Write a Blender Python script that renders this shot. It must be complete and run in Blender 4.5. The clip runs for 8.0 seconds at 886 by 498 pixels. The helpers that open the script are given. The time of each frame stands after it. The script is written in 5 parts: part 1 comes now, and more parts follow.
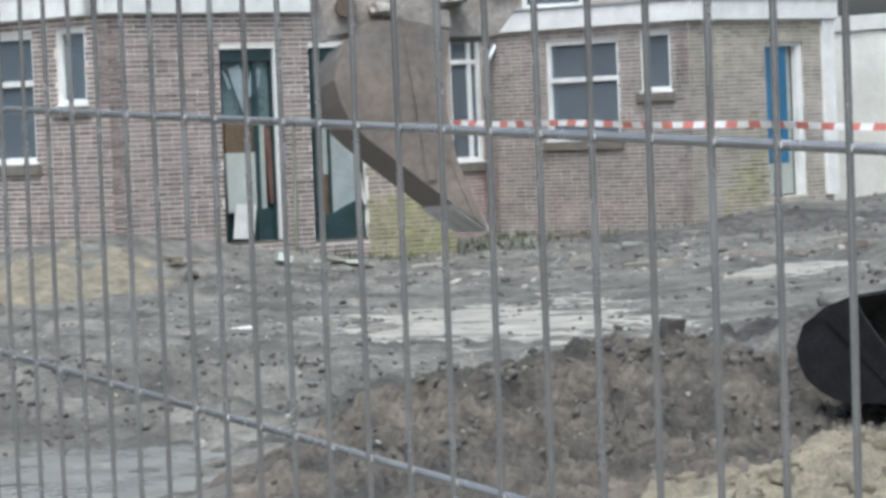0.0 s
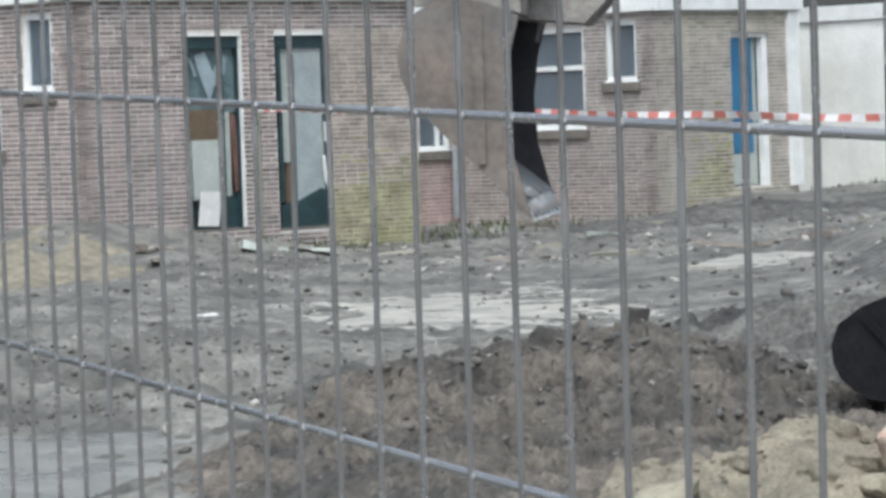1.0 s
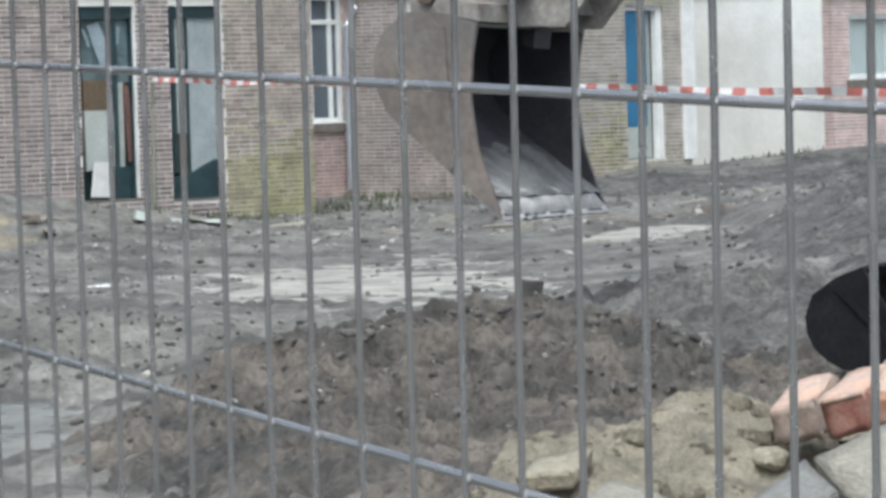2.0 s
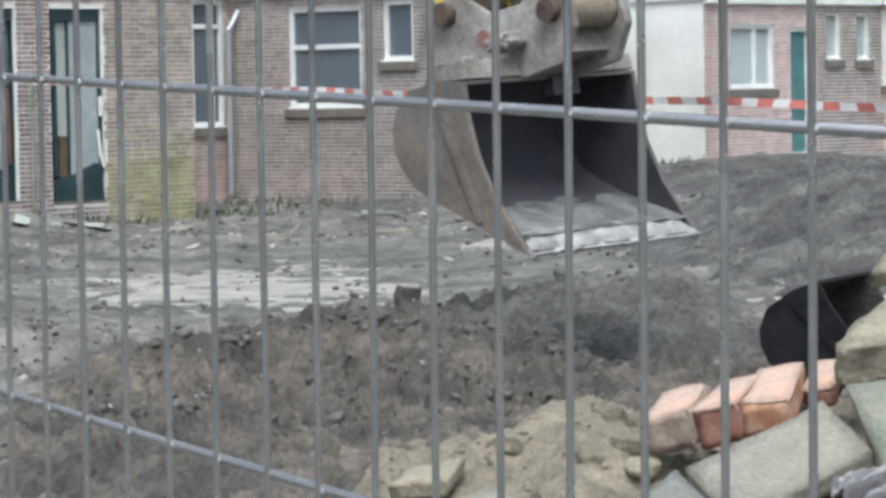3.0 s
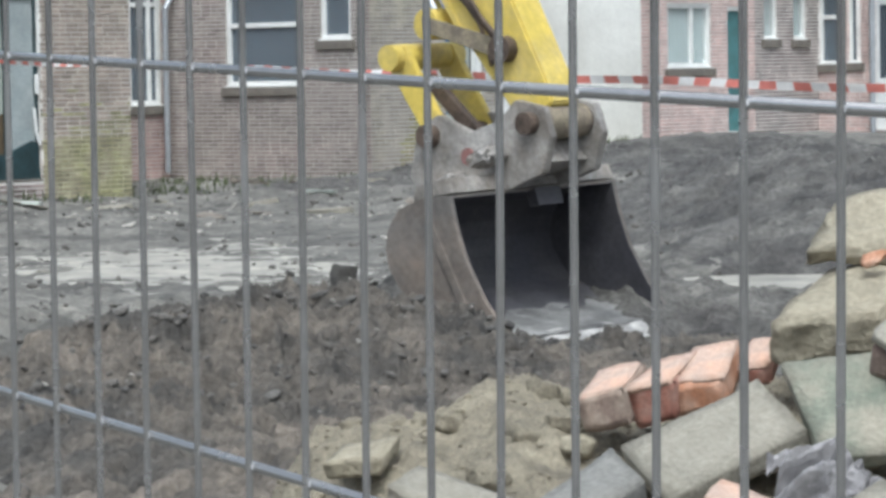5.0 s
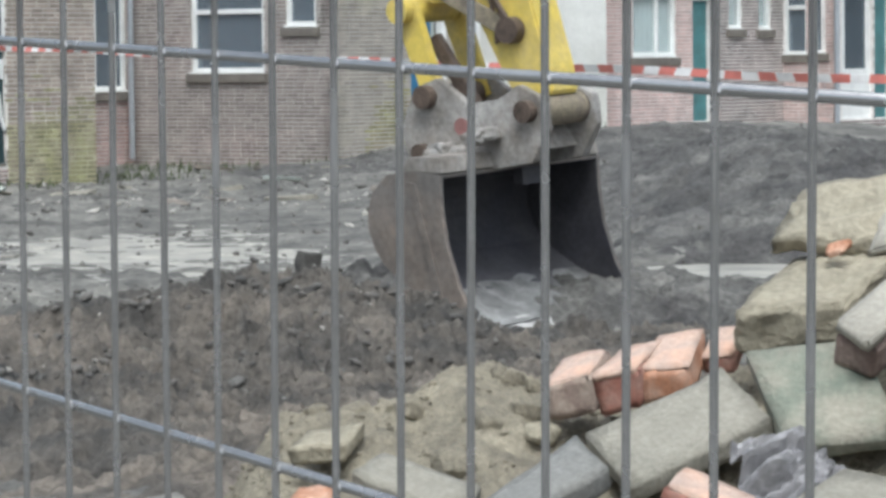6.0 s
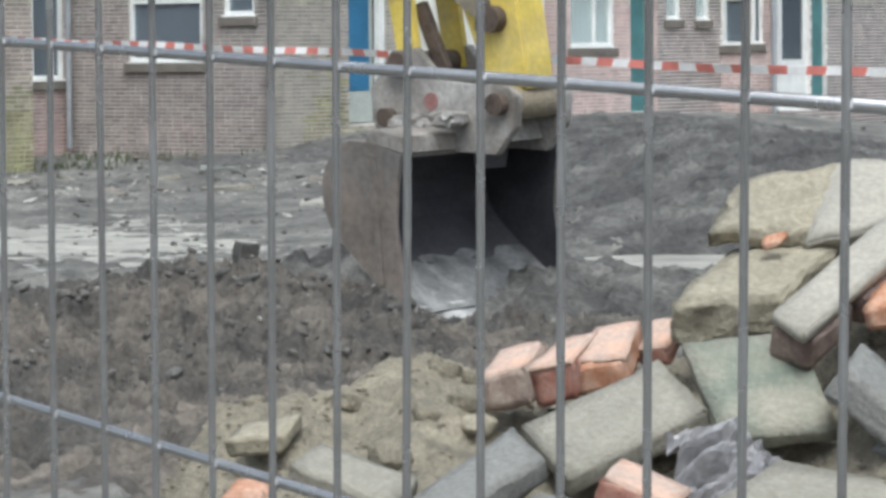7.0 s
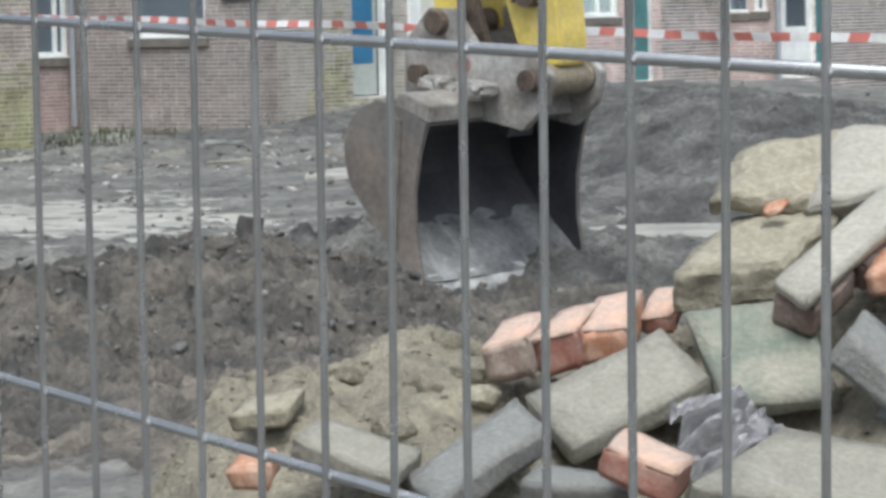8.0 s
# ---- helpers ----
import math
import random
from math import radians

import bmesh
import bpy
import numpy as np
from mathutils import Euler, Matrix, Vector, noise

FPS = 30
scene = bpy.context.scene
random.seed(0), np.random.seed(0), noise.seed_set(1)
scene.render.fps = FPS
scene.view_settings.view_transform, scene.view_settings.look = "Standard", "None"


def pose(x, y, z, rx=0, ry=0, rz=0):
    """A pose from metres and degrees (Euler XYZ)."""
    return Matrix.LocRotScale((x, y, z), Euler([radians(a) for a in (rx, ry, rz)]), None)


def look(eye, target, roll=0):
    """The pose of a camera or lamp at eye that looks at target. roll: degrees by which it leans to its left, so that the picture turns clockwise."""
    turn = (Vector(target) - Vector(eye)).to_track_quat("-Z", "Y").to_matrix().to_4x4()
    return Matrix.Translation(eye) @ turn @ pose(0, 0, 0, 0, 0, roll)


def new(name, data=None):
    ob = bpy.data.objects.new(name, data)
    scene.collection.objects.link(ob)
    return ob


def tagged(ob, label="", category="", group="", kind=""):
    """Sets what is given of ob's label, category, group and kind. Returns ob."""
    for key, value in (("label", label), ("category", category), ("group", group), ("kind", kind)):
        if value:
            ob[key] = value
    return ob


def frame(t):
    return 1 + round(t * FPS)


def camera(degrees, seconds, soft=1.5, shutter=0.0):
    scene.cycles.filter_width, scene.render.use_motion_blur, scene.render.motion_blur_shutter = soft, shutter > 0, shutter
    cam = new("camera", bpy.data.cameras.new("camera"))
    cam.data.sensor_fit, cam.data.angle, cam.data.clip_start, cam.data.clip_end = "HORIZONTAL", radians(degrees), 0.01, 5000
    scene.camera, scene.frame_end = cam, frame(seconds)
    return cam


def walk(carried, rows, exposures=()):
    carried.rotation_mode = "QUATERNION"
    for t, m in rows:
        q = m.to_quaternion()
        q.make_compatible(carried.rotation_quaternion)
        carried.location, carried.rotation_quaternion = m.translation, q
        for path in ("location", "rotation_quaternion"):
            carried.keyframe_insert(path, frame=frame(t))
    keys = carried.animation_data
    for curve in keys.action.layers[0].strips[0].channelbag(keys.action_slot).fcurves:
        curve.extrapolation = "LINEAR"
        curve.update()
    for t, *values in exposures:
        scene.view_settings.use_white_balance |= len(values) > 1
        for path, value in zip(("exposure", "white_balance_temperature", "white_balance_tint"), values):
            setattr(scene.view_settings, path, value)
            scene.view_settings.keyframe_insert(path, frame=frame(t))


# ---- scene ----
import functools

cam = camera(14.72, 8.0, soft=3.4)
walk(cam, [
    (0.0, pose(-0.000, 0.004, 1.605, 88.022, 2.330, 0.421)),
    (0.5, pose(-0.005, -0.046, 1.601, 87.906, 1.921, 0.291)),
    (1.0, pose(-0.006, -0.033, 1.600, 87.819, 1.978, -0.165)),
    (1.5, pose(-0.004, -0.001, 1.599, 87.599, 1.621, -1.259)),
    (2.0, pose(-0.004, 0.010, 1.596, 87.301, 1.659, -1.926)),
    (2.2, pose(-0.004, 0.010, 1.596, 87.006, 1.634, -2.659)),
    (3.3, pose(0.022, 0.029, 1.599, 87.433, 1.014, -4.086)),
    (3.5, pose(0.022, 0.029, 1.599, 87.396, 1.005, -4.271)),
    (4.0, pose(0.022, 0.035, 1.596, 87.201, 0.861, -4.573)),
    (4.5, pose(0.017, 0.030, 1.593, 86.949, 0.840, -4.504)),
    (5.0, pose(0.023, 0.040, 1.595, 86.984, 0.974, -4.917)),
    (5.2, pose(0.023, 0.040, 1.595, 86.920, 0.950, -5.349)),
    (6.3, pose(0.016, 0.031, 1.593, 86.592, 0.345, -5.706)),
    (6.5, pose(0.016, 0.031, 1.593, 86.328, 0.323, -6.188)),
    (7.0, pose(0.017, 0.017, 1.600, 86.593, 0.481, -6.537)),
    (7.5, pose(0.029, 0.018, 1.600, 86.555, 0.921, -6.481)),
    (8.0, pose(0.033, 0.024, 1.599, 86.120, 1.222, -6.464)),
], [(0.0, 0.52, 6000, 6), (8.0, 0.47, 6050, 5)])

# ---- light: overcast day ----
SUN_EL, SUN_AZ = 60.0, 185.0
world = bpy.data.worlds.new("sky")
scene.world = world
world.use_nodes = True
wn = world.node_tree.nodes
sky = wn.new("ShaderNodeTexSky")
sky.sky_type = 'NISHITA'
sky.sun_disc = False
sky.sun_elevation, sky.sun_rotation = radians(SUN_EL), radians(SUN_AZ)
sky.air_density, sky.dust_density, sky.ozone_density = 1.0, 6.0, 1.0
hsv = wn.new("ShaderNodeHueSaturation")
hsv.inputs["Saturation"].default_value = 0.45
world.node_tree.links.new(sky.outputs[0], hsv.inputs["Color"])
world.node_tree.links.new(hsv.outputs[0], wn["Background"].inputs[0])
wn["Background"].inputs[1].default_value = 0.15
sun_data = bpy.data.lights.new("sun", 'SUN')
sun_data.energy, sun_data.angle, sun_data.color = 0.9, radians(25), (1.0, 0.985, 0.96)
sun = new("sun", sun_data)
sun.matrix_world = look((math.sin(radians(SUN_AZ)) * 50, math.cos(radians(SUN_AZ)) * 50, 50 * math.tan(radians(SUN_EL))), (0, 0, 0))


# ---- materials ----
def material(name, color, rough=0.8, metal=0.0, var=0.25, scale=6.0, bump=0.3, fine=60.0, second=None, amount=0.5, patch=1.5, spec=0.5,
             per_piece=0.0, coord="Object", depth=0.02):
    """Base colour with two scales of variation, an optional second colour in patches, and a relief."""
    m = bpy.data.materials.new(name)
    m.use_nodes = True
    nt = m.node_tree
    nd, ln = nt.nodes, nt.links.new
    bs = nd["Principled BSDF"]
    bs.inputs["Roughness"].default_value, bs.inputs["Metallic"].default_value = rough, metal
    bs.inputs["Specular IOR Level"].default_value = spec
    tc = nd.new("ShaderNodeTexCoord")
    vec = tc.outputs[coord]

    def tex(s, detail=6.0, r=0.6):
        n = nd.new("ShaderNodeTexNoise")
        n.inputs["Scale"].default_value, n.inputs["Detail"].default_value, n.inputs["Roughness"].default_value = s, detail, r
        ln(vec, n.inputs["Vector"])
        return n.outputs["Fac"]

    def ramp(src, a, b, lo=0.35, hi=0.65):
        r = nd.new("ShaderNodeMapRange")
        r.inputs["From Min"].default_value, r.inputs["From Max"].default_value = lo, hi
        r.inputs["To Min"].default_value, r.inputs["To Max"].default_value = a, b
        ln(src, r.inputs["Value"])
        return r.outputs[0]

    def mix(fac, a, b, kind='MIX'):
        x = nd.new("ShaderNodeMix")
        x.data_type, x.blend_type = 'RGBA', kind
        for sock, val in ((x.inputs["Factor"], fac), (x.inputs["A"], a), (x.inputs["B"], b)):
            if isinstance(val, (int, float)):
                sock.default_value = val
            elif isinstance(val, tuple):
                sock.default_value = (*val[:3], 1)
            else:
                ln(val, sock)
        return x.outputs["Result"]

    big, small = tex(scale), tex(fine, 4.0)
    col = tuple(color)
    if second:
        col = mix(ramp(tex(patch, 8.0, 0.65), 0.0, 1.0, 0.5 - 0.12 + (0.5 - amount) * 0.3, 0.5 + 0.12 + (0.5 - amount) * 0.3), tuple(color), tuple(second))
    grey = nd.new("ShaderNodeCombineColor")
    v = ramp(big, 1.0 - var, 1.0 + var)
    v2 = ramp(small, 1.0 - var * 0.6, 1.0 + var * 0.6)
    mul = nd.new("ShaderNodeMath")
    mul.operation = 'MULTIPLY'
    ln(v, mul.inputs[0])
    ln(v2, mul.inputs[1])
    val = mul.outputs[0]
    if per_piece:
        oi = nd.new("ShaderNodeObjectInfo")
        ge = nd.new("ShaderNodeNewGeometry")
        ad = nd.new("ShaderNodeMath")
        ad.operation = 'ADD'
        ln(oi.outputs["Random"], ad.inputs[0])
        ln(ge.outputs["Random Per Island"], ad.inputs[1])
        fr = nd.new("ShaderNodeMath")
        fr.operation = 'FRACT'
        ln(ad.outputs[0], fr.inputs[0])
        m3 = nd.new("ShaderNodeMath")
        m3.operation = 'MULTIPLY'
        ln(val, m3.inputs[0])
        ln(ramp(fr.outputs[0], 1.0 - per_piece, 1.0 + per_piece, 0, 1), m3.inputs[1])
        val = m3.outputs[0]
    for i in range(3):
        ln(val, grey.inputs[i])
    ln(mix(1.0, col, grey.outputs[0], 'MULTIPLY'), bs.inputs["Base Color"])
    ln(ramp(big, max(0.02, rough - 0.1), min(1.0, rough + 0.1)), bs.inputs["Roughness"])
    if bump:
        bp = nd.new("ShaderNodeBump")
        bp.inputs["Strength"].default_value, bp.inputs["Distance"].default_value = bump, depth
        ln(small, bp.inputs["Height"])
        ln(bp.outputs[0], bs.inputs["Normal"])
    return m


def glass_material(name, color, rough=0.06):
    m = bpy.data.materials.new(name)
    m.use_nodes = True
    bs = m.node_tree.nodes["Principled BSDF"]
    bs.inputs["Base Color"].default_value = (*color, 1)
    bs.inputs["Roughness"].default_value = rough
    bs.inputs["Transmission Weight"].default_value = 0.75
    bs.inputs["IOR"].default_value = 1.45
    return m


MUD = material("mud", (0.079, 0.077, 0.071), 0.78, var=0.36, scale=3.0, fine=22, bump=0.8, depth=0.04, second=(0.196, 0.191, 0.173), amount=0.50, patch=0.9)
SOIL = material("dug_soil", (0.052, 0.050, 0.047), 0.9, var=0.40, scale=3.4, fine=24, bump=0.9, depth=0.04, second=(0.142, 0.124, 0.105), amount=0.50, patch=1.25)
# near-black soil: pit and bucket shadow in the colour; also the black bucket's inside
PIT_SHADE_SOIL = material("pit_shade_and_soil", (0.026, 0.025, 0.025), 0.7, var=0.4, scale=5, fine=30, bump=0.6, depth=0.03, second=(0.045, 0.042, 0.04), amount=0.45, patch=2.0)
DARK_MUD = material("dark_mud", (0.052, 0.050, 0.049), 0.8, var=0.45, scale=3.0, fine=24, bump=0.8, depth=0.04, second=(0.124, 0.121, 0.113), amount=0.47, patch=1.2)
CLOD = material("clod", (0.112, 0.106, 0.098), 0.92, var=0.3, scale=8, fine=60, bump=0.6, depth=0.02, per_piece=0.25)
CHIP = material("pale_chip", (0.30, 0.29, 0.265), 0.85, var=0.25, scale=9, fine=60, bump=0.5, depth=0.02, per_piece=0.5)
DARKSLAB = material("wet_dark_slab", (0.045, 0.042, 0.040), 0.6, var=0.35, scale=9, fine=60, bump=0.6, depth=0.02)
DIRTY_SAND = material("sand", (0.252, 0.227, 0.173), 0.95, var=0.28, scale=6, fine=60, bump=0.9, depth=0.02, second=(0.172, 0.154, 0.118), amount=0.45, patch=4)
POOL = material("silty_pool", (0.212, 0.212, 0.187), 0.32, var=0.32, scale=2.0, fine=7, bump=0.7, depth=0.03, second=(0.132, 0.129, 0.111), amount=0.5, patch=1.4)
SAND = material("sand", (0.270, 0.243, 0.184), 0.95, var=0.28, scale=7, fine=70, bump=0.9, depth=0.02, second=(0.189, 0.169, 0.131), amount=0.45, patch=5)
WATER = material("wet_silt", (0.423, 0.407, 0.356), 0.5, var=0.25, scale=2.5, fine=12, bump=0.5, depth=0.025, second=(0.225, 0.216, 0.191), amount=0.45, patch=1.8)
BRICK_A = material("brick_brown", (0.285, 0.228, 0.212), 0.9, var=0.14, scale=3, fine=40, bump=0.3, depth=0.004, per_piece=0.34, second=(0.245, 0.205, 0.192), patch=0.9)
BRICK_Y = material("brick_mossy", (0.314, 0.259, 0.226), 0.9, var=0.2, scale=3, fine=40, bump=0.3, depth=0.004, per_piece=0.22, second=(0.300, 0.262, 0.224), patch=1.2, amount=0.42)
BRICK_E = material("brick_pale_mossy", (0.362, 0.330, 0.297), 0.9, var=0.2, scale=2, fine=40, bump=0.3, depth=0.004, per_piece=0.18, second=(0.368, 0.347, 0.265), patch=0.9, amount=0.36)
BRICK_B = material("brick_greybrown", (0.290, 0.264, 0.246), 0.9, var=0.18, scale=2, fine=40, bump=0.3, depth=0.004, per_piece=0.22, second=(0.30, 0.25, 0.235), patch=0.7)
MORTAR_A = material("pale_mortar", (0.80, 0.775, 0.75), 0.95, var=0.12, scale=4, fine=50, bump=0.3, depth=0.004, second=(0.66, 0.63, 0.58), patch=1.0)
BRICK_P = material("brick_pink", (0.575, 0.425, 0.391), 0.9, var=0.15, scale=2, fine=40, bump=0.3, depth=0.004, per_piece=0.15, second=(0.529, 0.414, 0.385), patch=0.8)
BRICK_M = material("brick_green_with_moss", (0.262, 0.255, 0.138), 0.95, var=0.25, scale=5, fine=40, bump=0.4, depth=0.005, per_piece=0.25, second=(0.310, 0.273, 0.213), amount=0.45, patch=2.0)
# darker copy of the pink brick: the recess's shade is in its colour
BRICK_J = material("brick_pink_shade_toned", (0.396, 0.270, 0.250), 0.9, var=0.18, scale=2, fine=40, bump=0.3, depth=0.004, per_piece=0.18, second=(0.342, 0.258, 0.240), patch=0.8)
MORTAR = material("mortar", (0.736, 0.713, 0.690), 0.95, var=0.2, scale=4, fine=50, bump=0.3, depth=0.004)
MORTAR_Y = material("dull_mortar", (0.555, 0.520, 0.475), 0.95, var=0.2, scale=3, fine=50, bump=0.3, depth=0.004, second=(0.470, 0.440, 0.385), patch=1.2)
MORTAR_M = material("mossy_mortar", (0.480, 0.462, 0.330), 0.95, var=0.2, scale=3, fine=50, bump=0.3, depth=0.004, second=(0.360, 0.352, 0.200), patch=1.2)
PLAIN_WALL = material("dull_masonry", (0.414, 0.374, 0.345), 0.95, var=0.2, scale=4, fine=50, bump=0.3, depth=0.004)
MORTAR_D = material("mortar_dull", (0.52, 0.50, 0.465), 0.95, var=0.2, scale=4, fine=50, bump=0.3, depth=0.004)
WHITE = material("white_paint", (0.756, 0.769, 0.756), 0.5, var=0.10, scale=3, fine=30, bump=0.1, depth=0.004)
WHITE_WALL = material("white_render", (0.805, 0.816, 0.782), 0.85, var=0.07, scale=0.9, fine=25, bump=0.2, depth=0.006, second=(0.667, 0.673, 0.632), patch=0.6, amount=0.4)
GREEN_P = material("dark_green_paint", (0.020, 0.046, 0.052), 0.45, var=0.3, scale=4, fine=30, bump=0.1, depth=0.004)
TEAL = material("teal_paint", (0.07, 0.19, 0.20), 0.5, var=0.2, scale=4, fine=30, bump=0.1, depth=0.004)
TEAL_D = material("dark_teal_pane", (0.10, 0.145, 0.155), 0.25, var=0.2, scale=3, fine=20, bump=0.05)
BLUE = material("blue_paint", (0.035, 0.155, 0.29), 0.45, var=0.15, scale=3, fine=30, bump=0.1, depth=0.004)
PALE = material("pale_panel", (0.408, 0.444, 0.414), 0.6, var=0.12, scale=2, fine=20, bump=0.1, depth=0.004)
LEAF = material("blue_grey_leaf", (0.294, 0.342, 0.348), 0.5, var=0.12, scale=2, fine=20, bump=0.1, depth=0.004, second=(0.396, 0.432, 0.432), patch=1.4)
BROWNBOARD = material("brown_board", (0.13, 0.095, 0.06), 0.8, var=0.25, scale=3, fine=30, bump=0.2, depth=0.004)
REDBOARD = material("red_brown_board", (0.15, 0.08, 0.066), 0.7, var=0.3, scale=5, fine=30, bump=0.2, depth=0.004)
CURTAIN = material("torn_plastic", (0.27, 0.33, 0.36), 0.4, var=0.15, scale=4, fine=20, bump=0.2, depth=0.01)
CLOTH = material("teal_curtain", (0.30, 0.37, 0.37), 0.8, var=0.15, scale=4, fine=20, bump=0.1)
# room shells: the gloom indoors is put into this even dark colour
INSIDE = material("room_shade_plaster", (0.13, 0.135, 0.14), 0.9, var=0.3, scale=1.5, fine=20, bump=0.2)
GLASS = glass_material("window_glass", (0.32, 0.385, 0.44))
GLASS_C = glass_material("clear_glass", (0.85, 0.92, 0.92))
ROOF = material("bitumen_roof", (0.06, 0.06, 0.06), 0.9, var=0.2, scale=2, fine=30, bump=0.4)
SILL = material("stone_sill", (0.17, 0.155, 0.135), 0.85, var=0.2, scale=6, fine=50, bump=0.3, depth=0.005)
ZINC = material("zinc", (0.42, 0.45, 0.48), 0.45, 0.6, var=0.12, scale=4, fine=30, bump=0.1, depth=0.003)
GALV = material("galvanised_wire", (0.47, 0.47, 0.472), 0.23, 0.88, var=0.07, scale=9, fine=120, bump=0.04, depth=0.001)
STEEL = material("muddy_steel", (0.143, 0.134, 0.126), 0.65, 0.1, var=0.25, scale=2, fine=22, bump=0.35, depth=0.01, second=(0.186, 0.151, 0.124), amount=0.46, patch=1.3)
# bucket steel darkened for its inside: the hollow's shade is in the colour
STEEL_IN = material("shade_toned_inner_steel", (0.050, 0.050, 0.060), 0.6, 0.1, var=0.25, scale=3, fine=26, bump=0.3, depth=0.01, second=(0.075, 0.074, 0.08), amount=0.45, patch=2.2)
SILT = material("grey_silt", (0.21, 0.212, 0.21), 0.6, var=0.3, scale=6, fine=30, bump=0.5, depth=0.01, second=(0.10, 0.10, 0.102), amount=0.45, patch=4)
LIP_SILT = material("pale_lip_silt", (0.40, 0.395, 0.385), 0.45, var=0.25, scale=7, fine=30, bump=0.4, depth=0.008, second=(0.26, 0.257, 0.25), amount=0.45, patch=6)
EDGE = material("worn_edge", (0.55, 0.54, 0.53), 0.4, 0.5, var=0.3, scale=9, fine=50, bump=0.3, depth=0.006)
COUPLER = material("grey_coupler", (0.341, 0.332, 0.319), 0.6, 0.2, var=0.3, scale=4, fine=30, bump=0.35, depth=0.01, second=(0.231, 0.209, 0.187), patch=3)
YELLOW = material("yellow_machine_paint", (0.648, 0.508, 0.108), 0.55, var=0.15, scale=3, fine=25, bump=0.15, depth=0.006, second=(0.508, 0.410, 0.173), amount=0.4, patch=2.5)
DUSTY_Y = material("dusty_paint", (0.27, 0.235, 0.165), 0.75, var=0.3, scale=7, fine=40, bump=0.3, depth=0.006, second=(0.15, 0.125, 0.10), amount=0.45, patch=6)
RUST = material("greasy_rust", (0.10, 0.075, 0.06), 0.6, 0.3, var=0.4, scale=9, fine=50, bump=0.4, depth=0.006)
CHROME = material("chrome_rod", (0.75, 0.77, 0.80), 0.15, 0.9, var=0.08, scale=9, fine=50, bump=0)
RED_M = material("red_mark", (0.26, 0.13, 0.12), 0.6, var=0.2, scale=9, fine=50, bump=0)
BLACK_S = material("black_steel", (0.014, 0.014, 0.016), 0.7, 0.0, spec=0.12, var=0.3, scale=5, fine=30, bump=0.3, depth=0.008)
TAPE_R = material("tape_red", (0.62, 0.19, 0.155), 0.45, var=0.1, scale=4, fine=20, bump=0.1, depth=0.003)
TAPE_W = material("tape_white", (0.80, 0.79, 0.78), 0.45, var=0.06, scale=4, fine=20, bump=0.1, depth=0.003)
RED_BRICK = material("broken_red_brick", (0.33, 0.135, 0.098), 0.92, var=0.24, scale=12, fine=80, bump=0.6, depth=0.006, second=(0.30, 0.185, 0.15), amount=0.5, patch=11)
ORANGE_BRICK = material("broken_orange_brick", (0.47, 0.22, 0.125), 0.92, var=0.22, scale=12, fine=80, bump=0.6, depth=0.006, second=(0.46, 0.31, 0.235), amount=0.5, patch=11)
DUSTY_BRICK = material("dusty_brick", (0.285, 0.212, 0.178), 0.95, var=0.22, scale=12, fine=80, bump=0.6, depth=0.006, second=(0.32, 0.265, 0.22), amount=0.5, patch=12)
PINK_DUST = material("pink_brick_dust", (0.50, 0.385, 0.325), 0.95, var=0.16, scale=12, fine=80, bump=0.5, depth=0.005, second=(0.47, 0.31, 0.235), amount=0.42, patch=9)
PALE_STONE = material("pale_stone", (0.38, 0.362, 0.315), 0.9, var=0.2, scale=5, fine=60, bump=0.5, depth=0.006, second=(0.31, 0.29, 0.25), patch=5)
CONCRETE = material("concrete", (0.308, 0.293, 0.247), 0.92, var=0.22, scale=5, fine=60, bump=0.8, depth=0.010, second=(0.230, 0.217, 0.184), patch=4)
CONCRETE_G = material("green_painted_concrete", (0.184, 0.216, 0.171), 0.8, var=0.22, scale=5, fine=60, bump=0.8, depth=0.010, second=(0.248, 0.234, 0.191), patch=4, amount=0.55)
MORTAR_LUMP = material("mortar_lump", (0.354, 0.324, 0.248), 0.95, var=0.24, scale=6, fine=45, bump=0.9, depth=0.016, second=(0.267, 0.241, 0.184), patch=5)
CONCRETE_D = material("blue_grey_concrete", (0.230, 0.231, 0.221), 0.9, var=0.22, scale=5, fine=60, bump=0.8, depth=0.010, second=(0.171, 0.169, 0.158), patch=4)
BROWN_BRICK = material("brown_brick", (0.165, 0.115, 0.098), 0.92, var=0.25, scale=12, fine=80, bump=0.6, depth=0.006, second=(0.21, 0.165, 0.14), amount=0.45, patch=12)
PLASTIC = material("grey_plastic_sheet", (0.29, 0.286, 0.295), 0.3, var=0.2, scale=9, fine=40, bump=0.3, depth=0.008, second=(0.20, 0.196, 0.205), patch=7)
WOOD = material("weathered_wood", (0.19, 0.168, 0.145), 0.85, var=0.3, scale=7, fine=60, bump=0.4, depth=0.004)
PAPER = material("white_scrap", (0.75, 0.75, 0.73), 0.7, var=0.08, scale=6, fine=30, bump=0.2)
GRASS = material("grass", (0.075, 0.09, 0.045), 0.8, var=0.4, scale=5, fine=40, bump=0, per_piece=0.4)


# ---- building helpers ----
def mesh_of(bm, name, mat, smooth=False):
    me = bpy.data.meshes.new(name)
    bm.normal_update()
    bm.to_mesh(me)
    bm.free()
    for mm in (mat if isinstance(mat, (list, tuple)) else [mat]):
        me.materials.append(mm)
    if smooth:
        me.polygons.foreach_set("use_smooth", [True] * len(me.polygons))
    return me


def thing(name, label, category, m=None, group="", kind=""):
    ob = new(name)
    if m is not None:
        ob.matrix_basis = m
    return tagged(ob, label, category, group, kind)


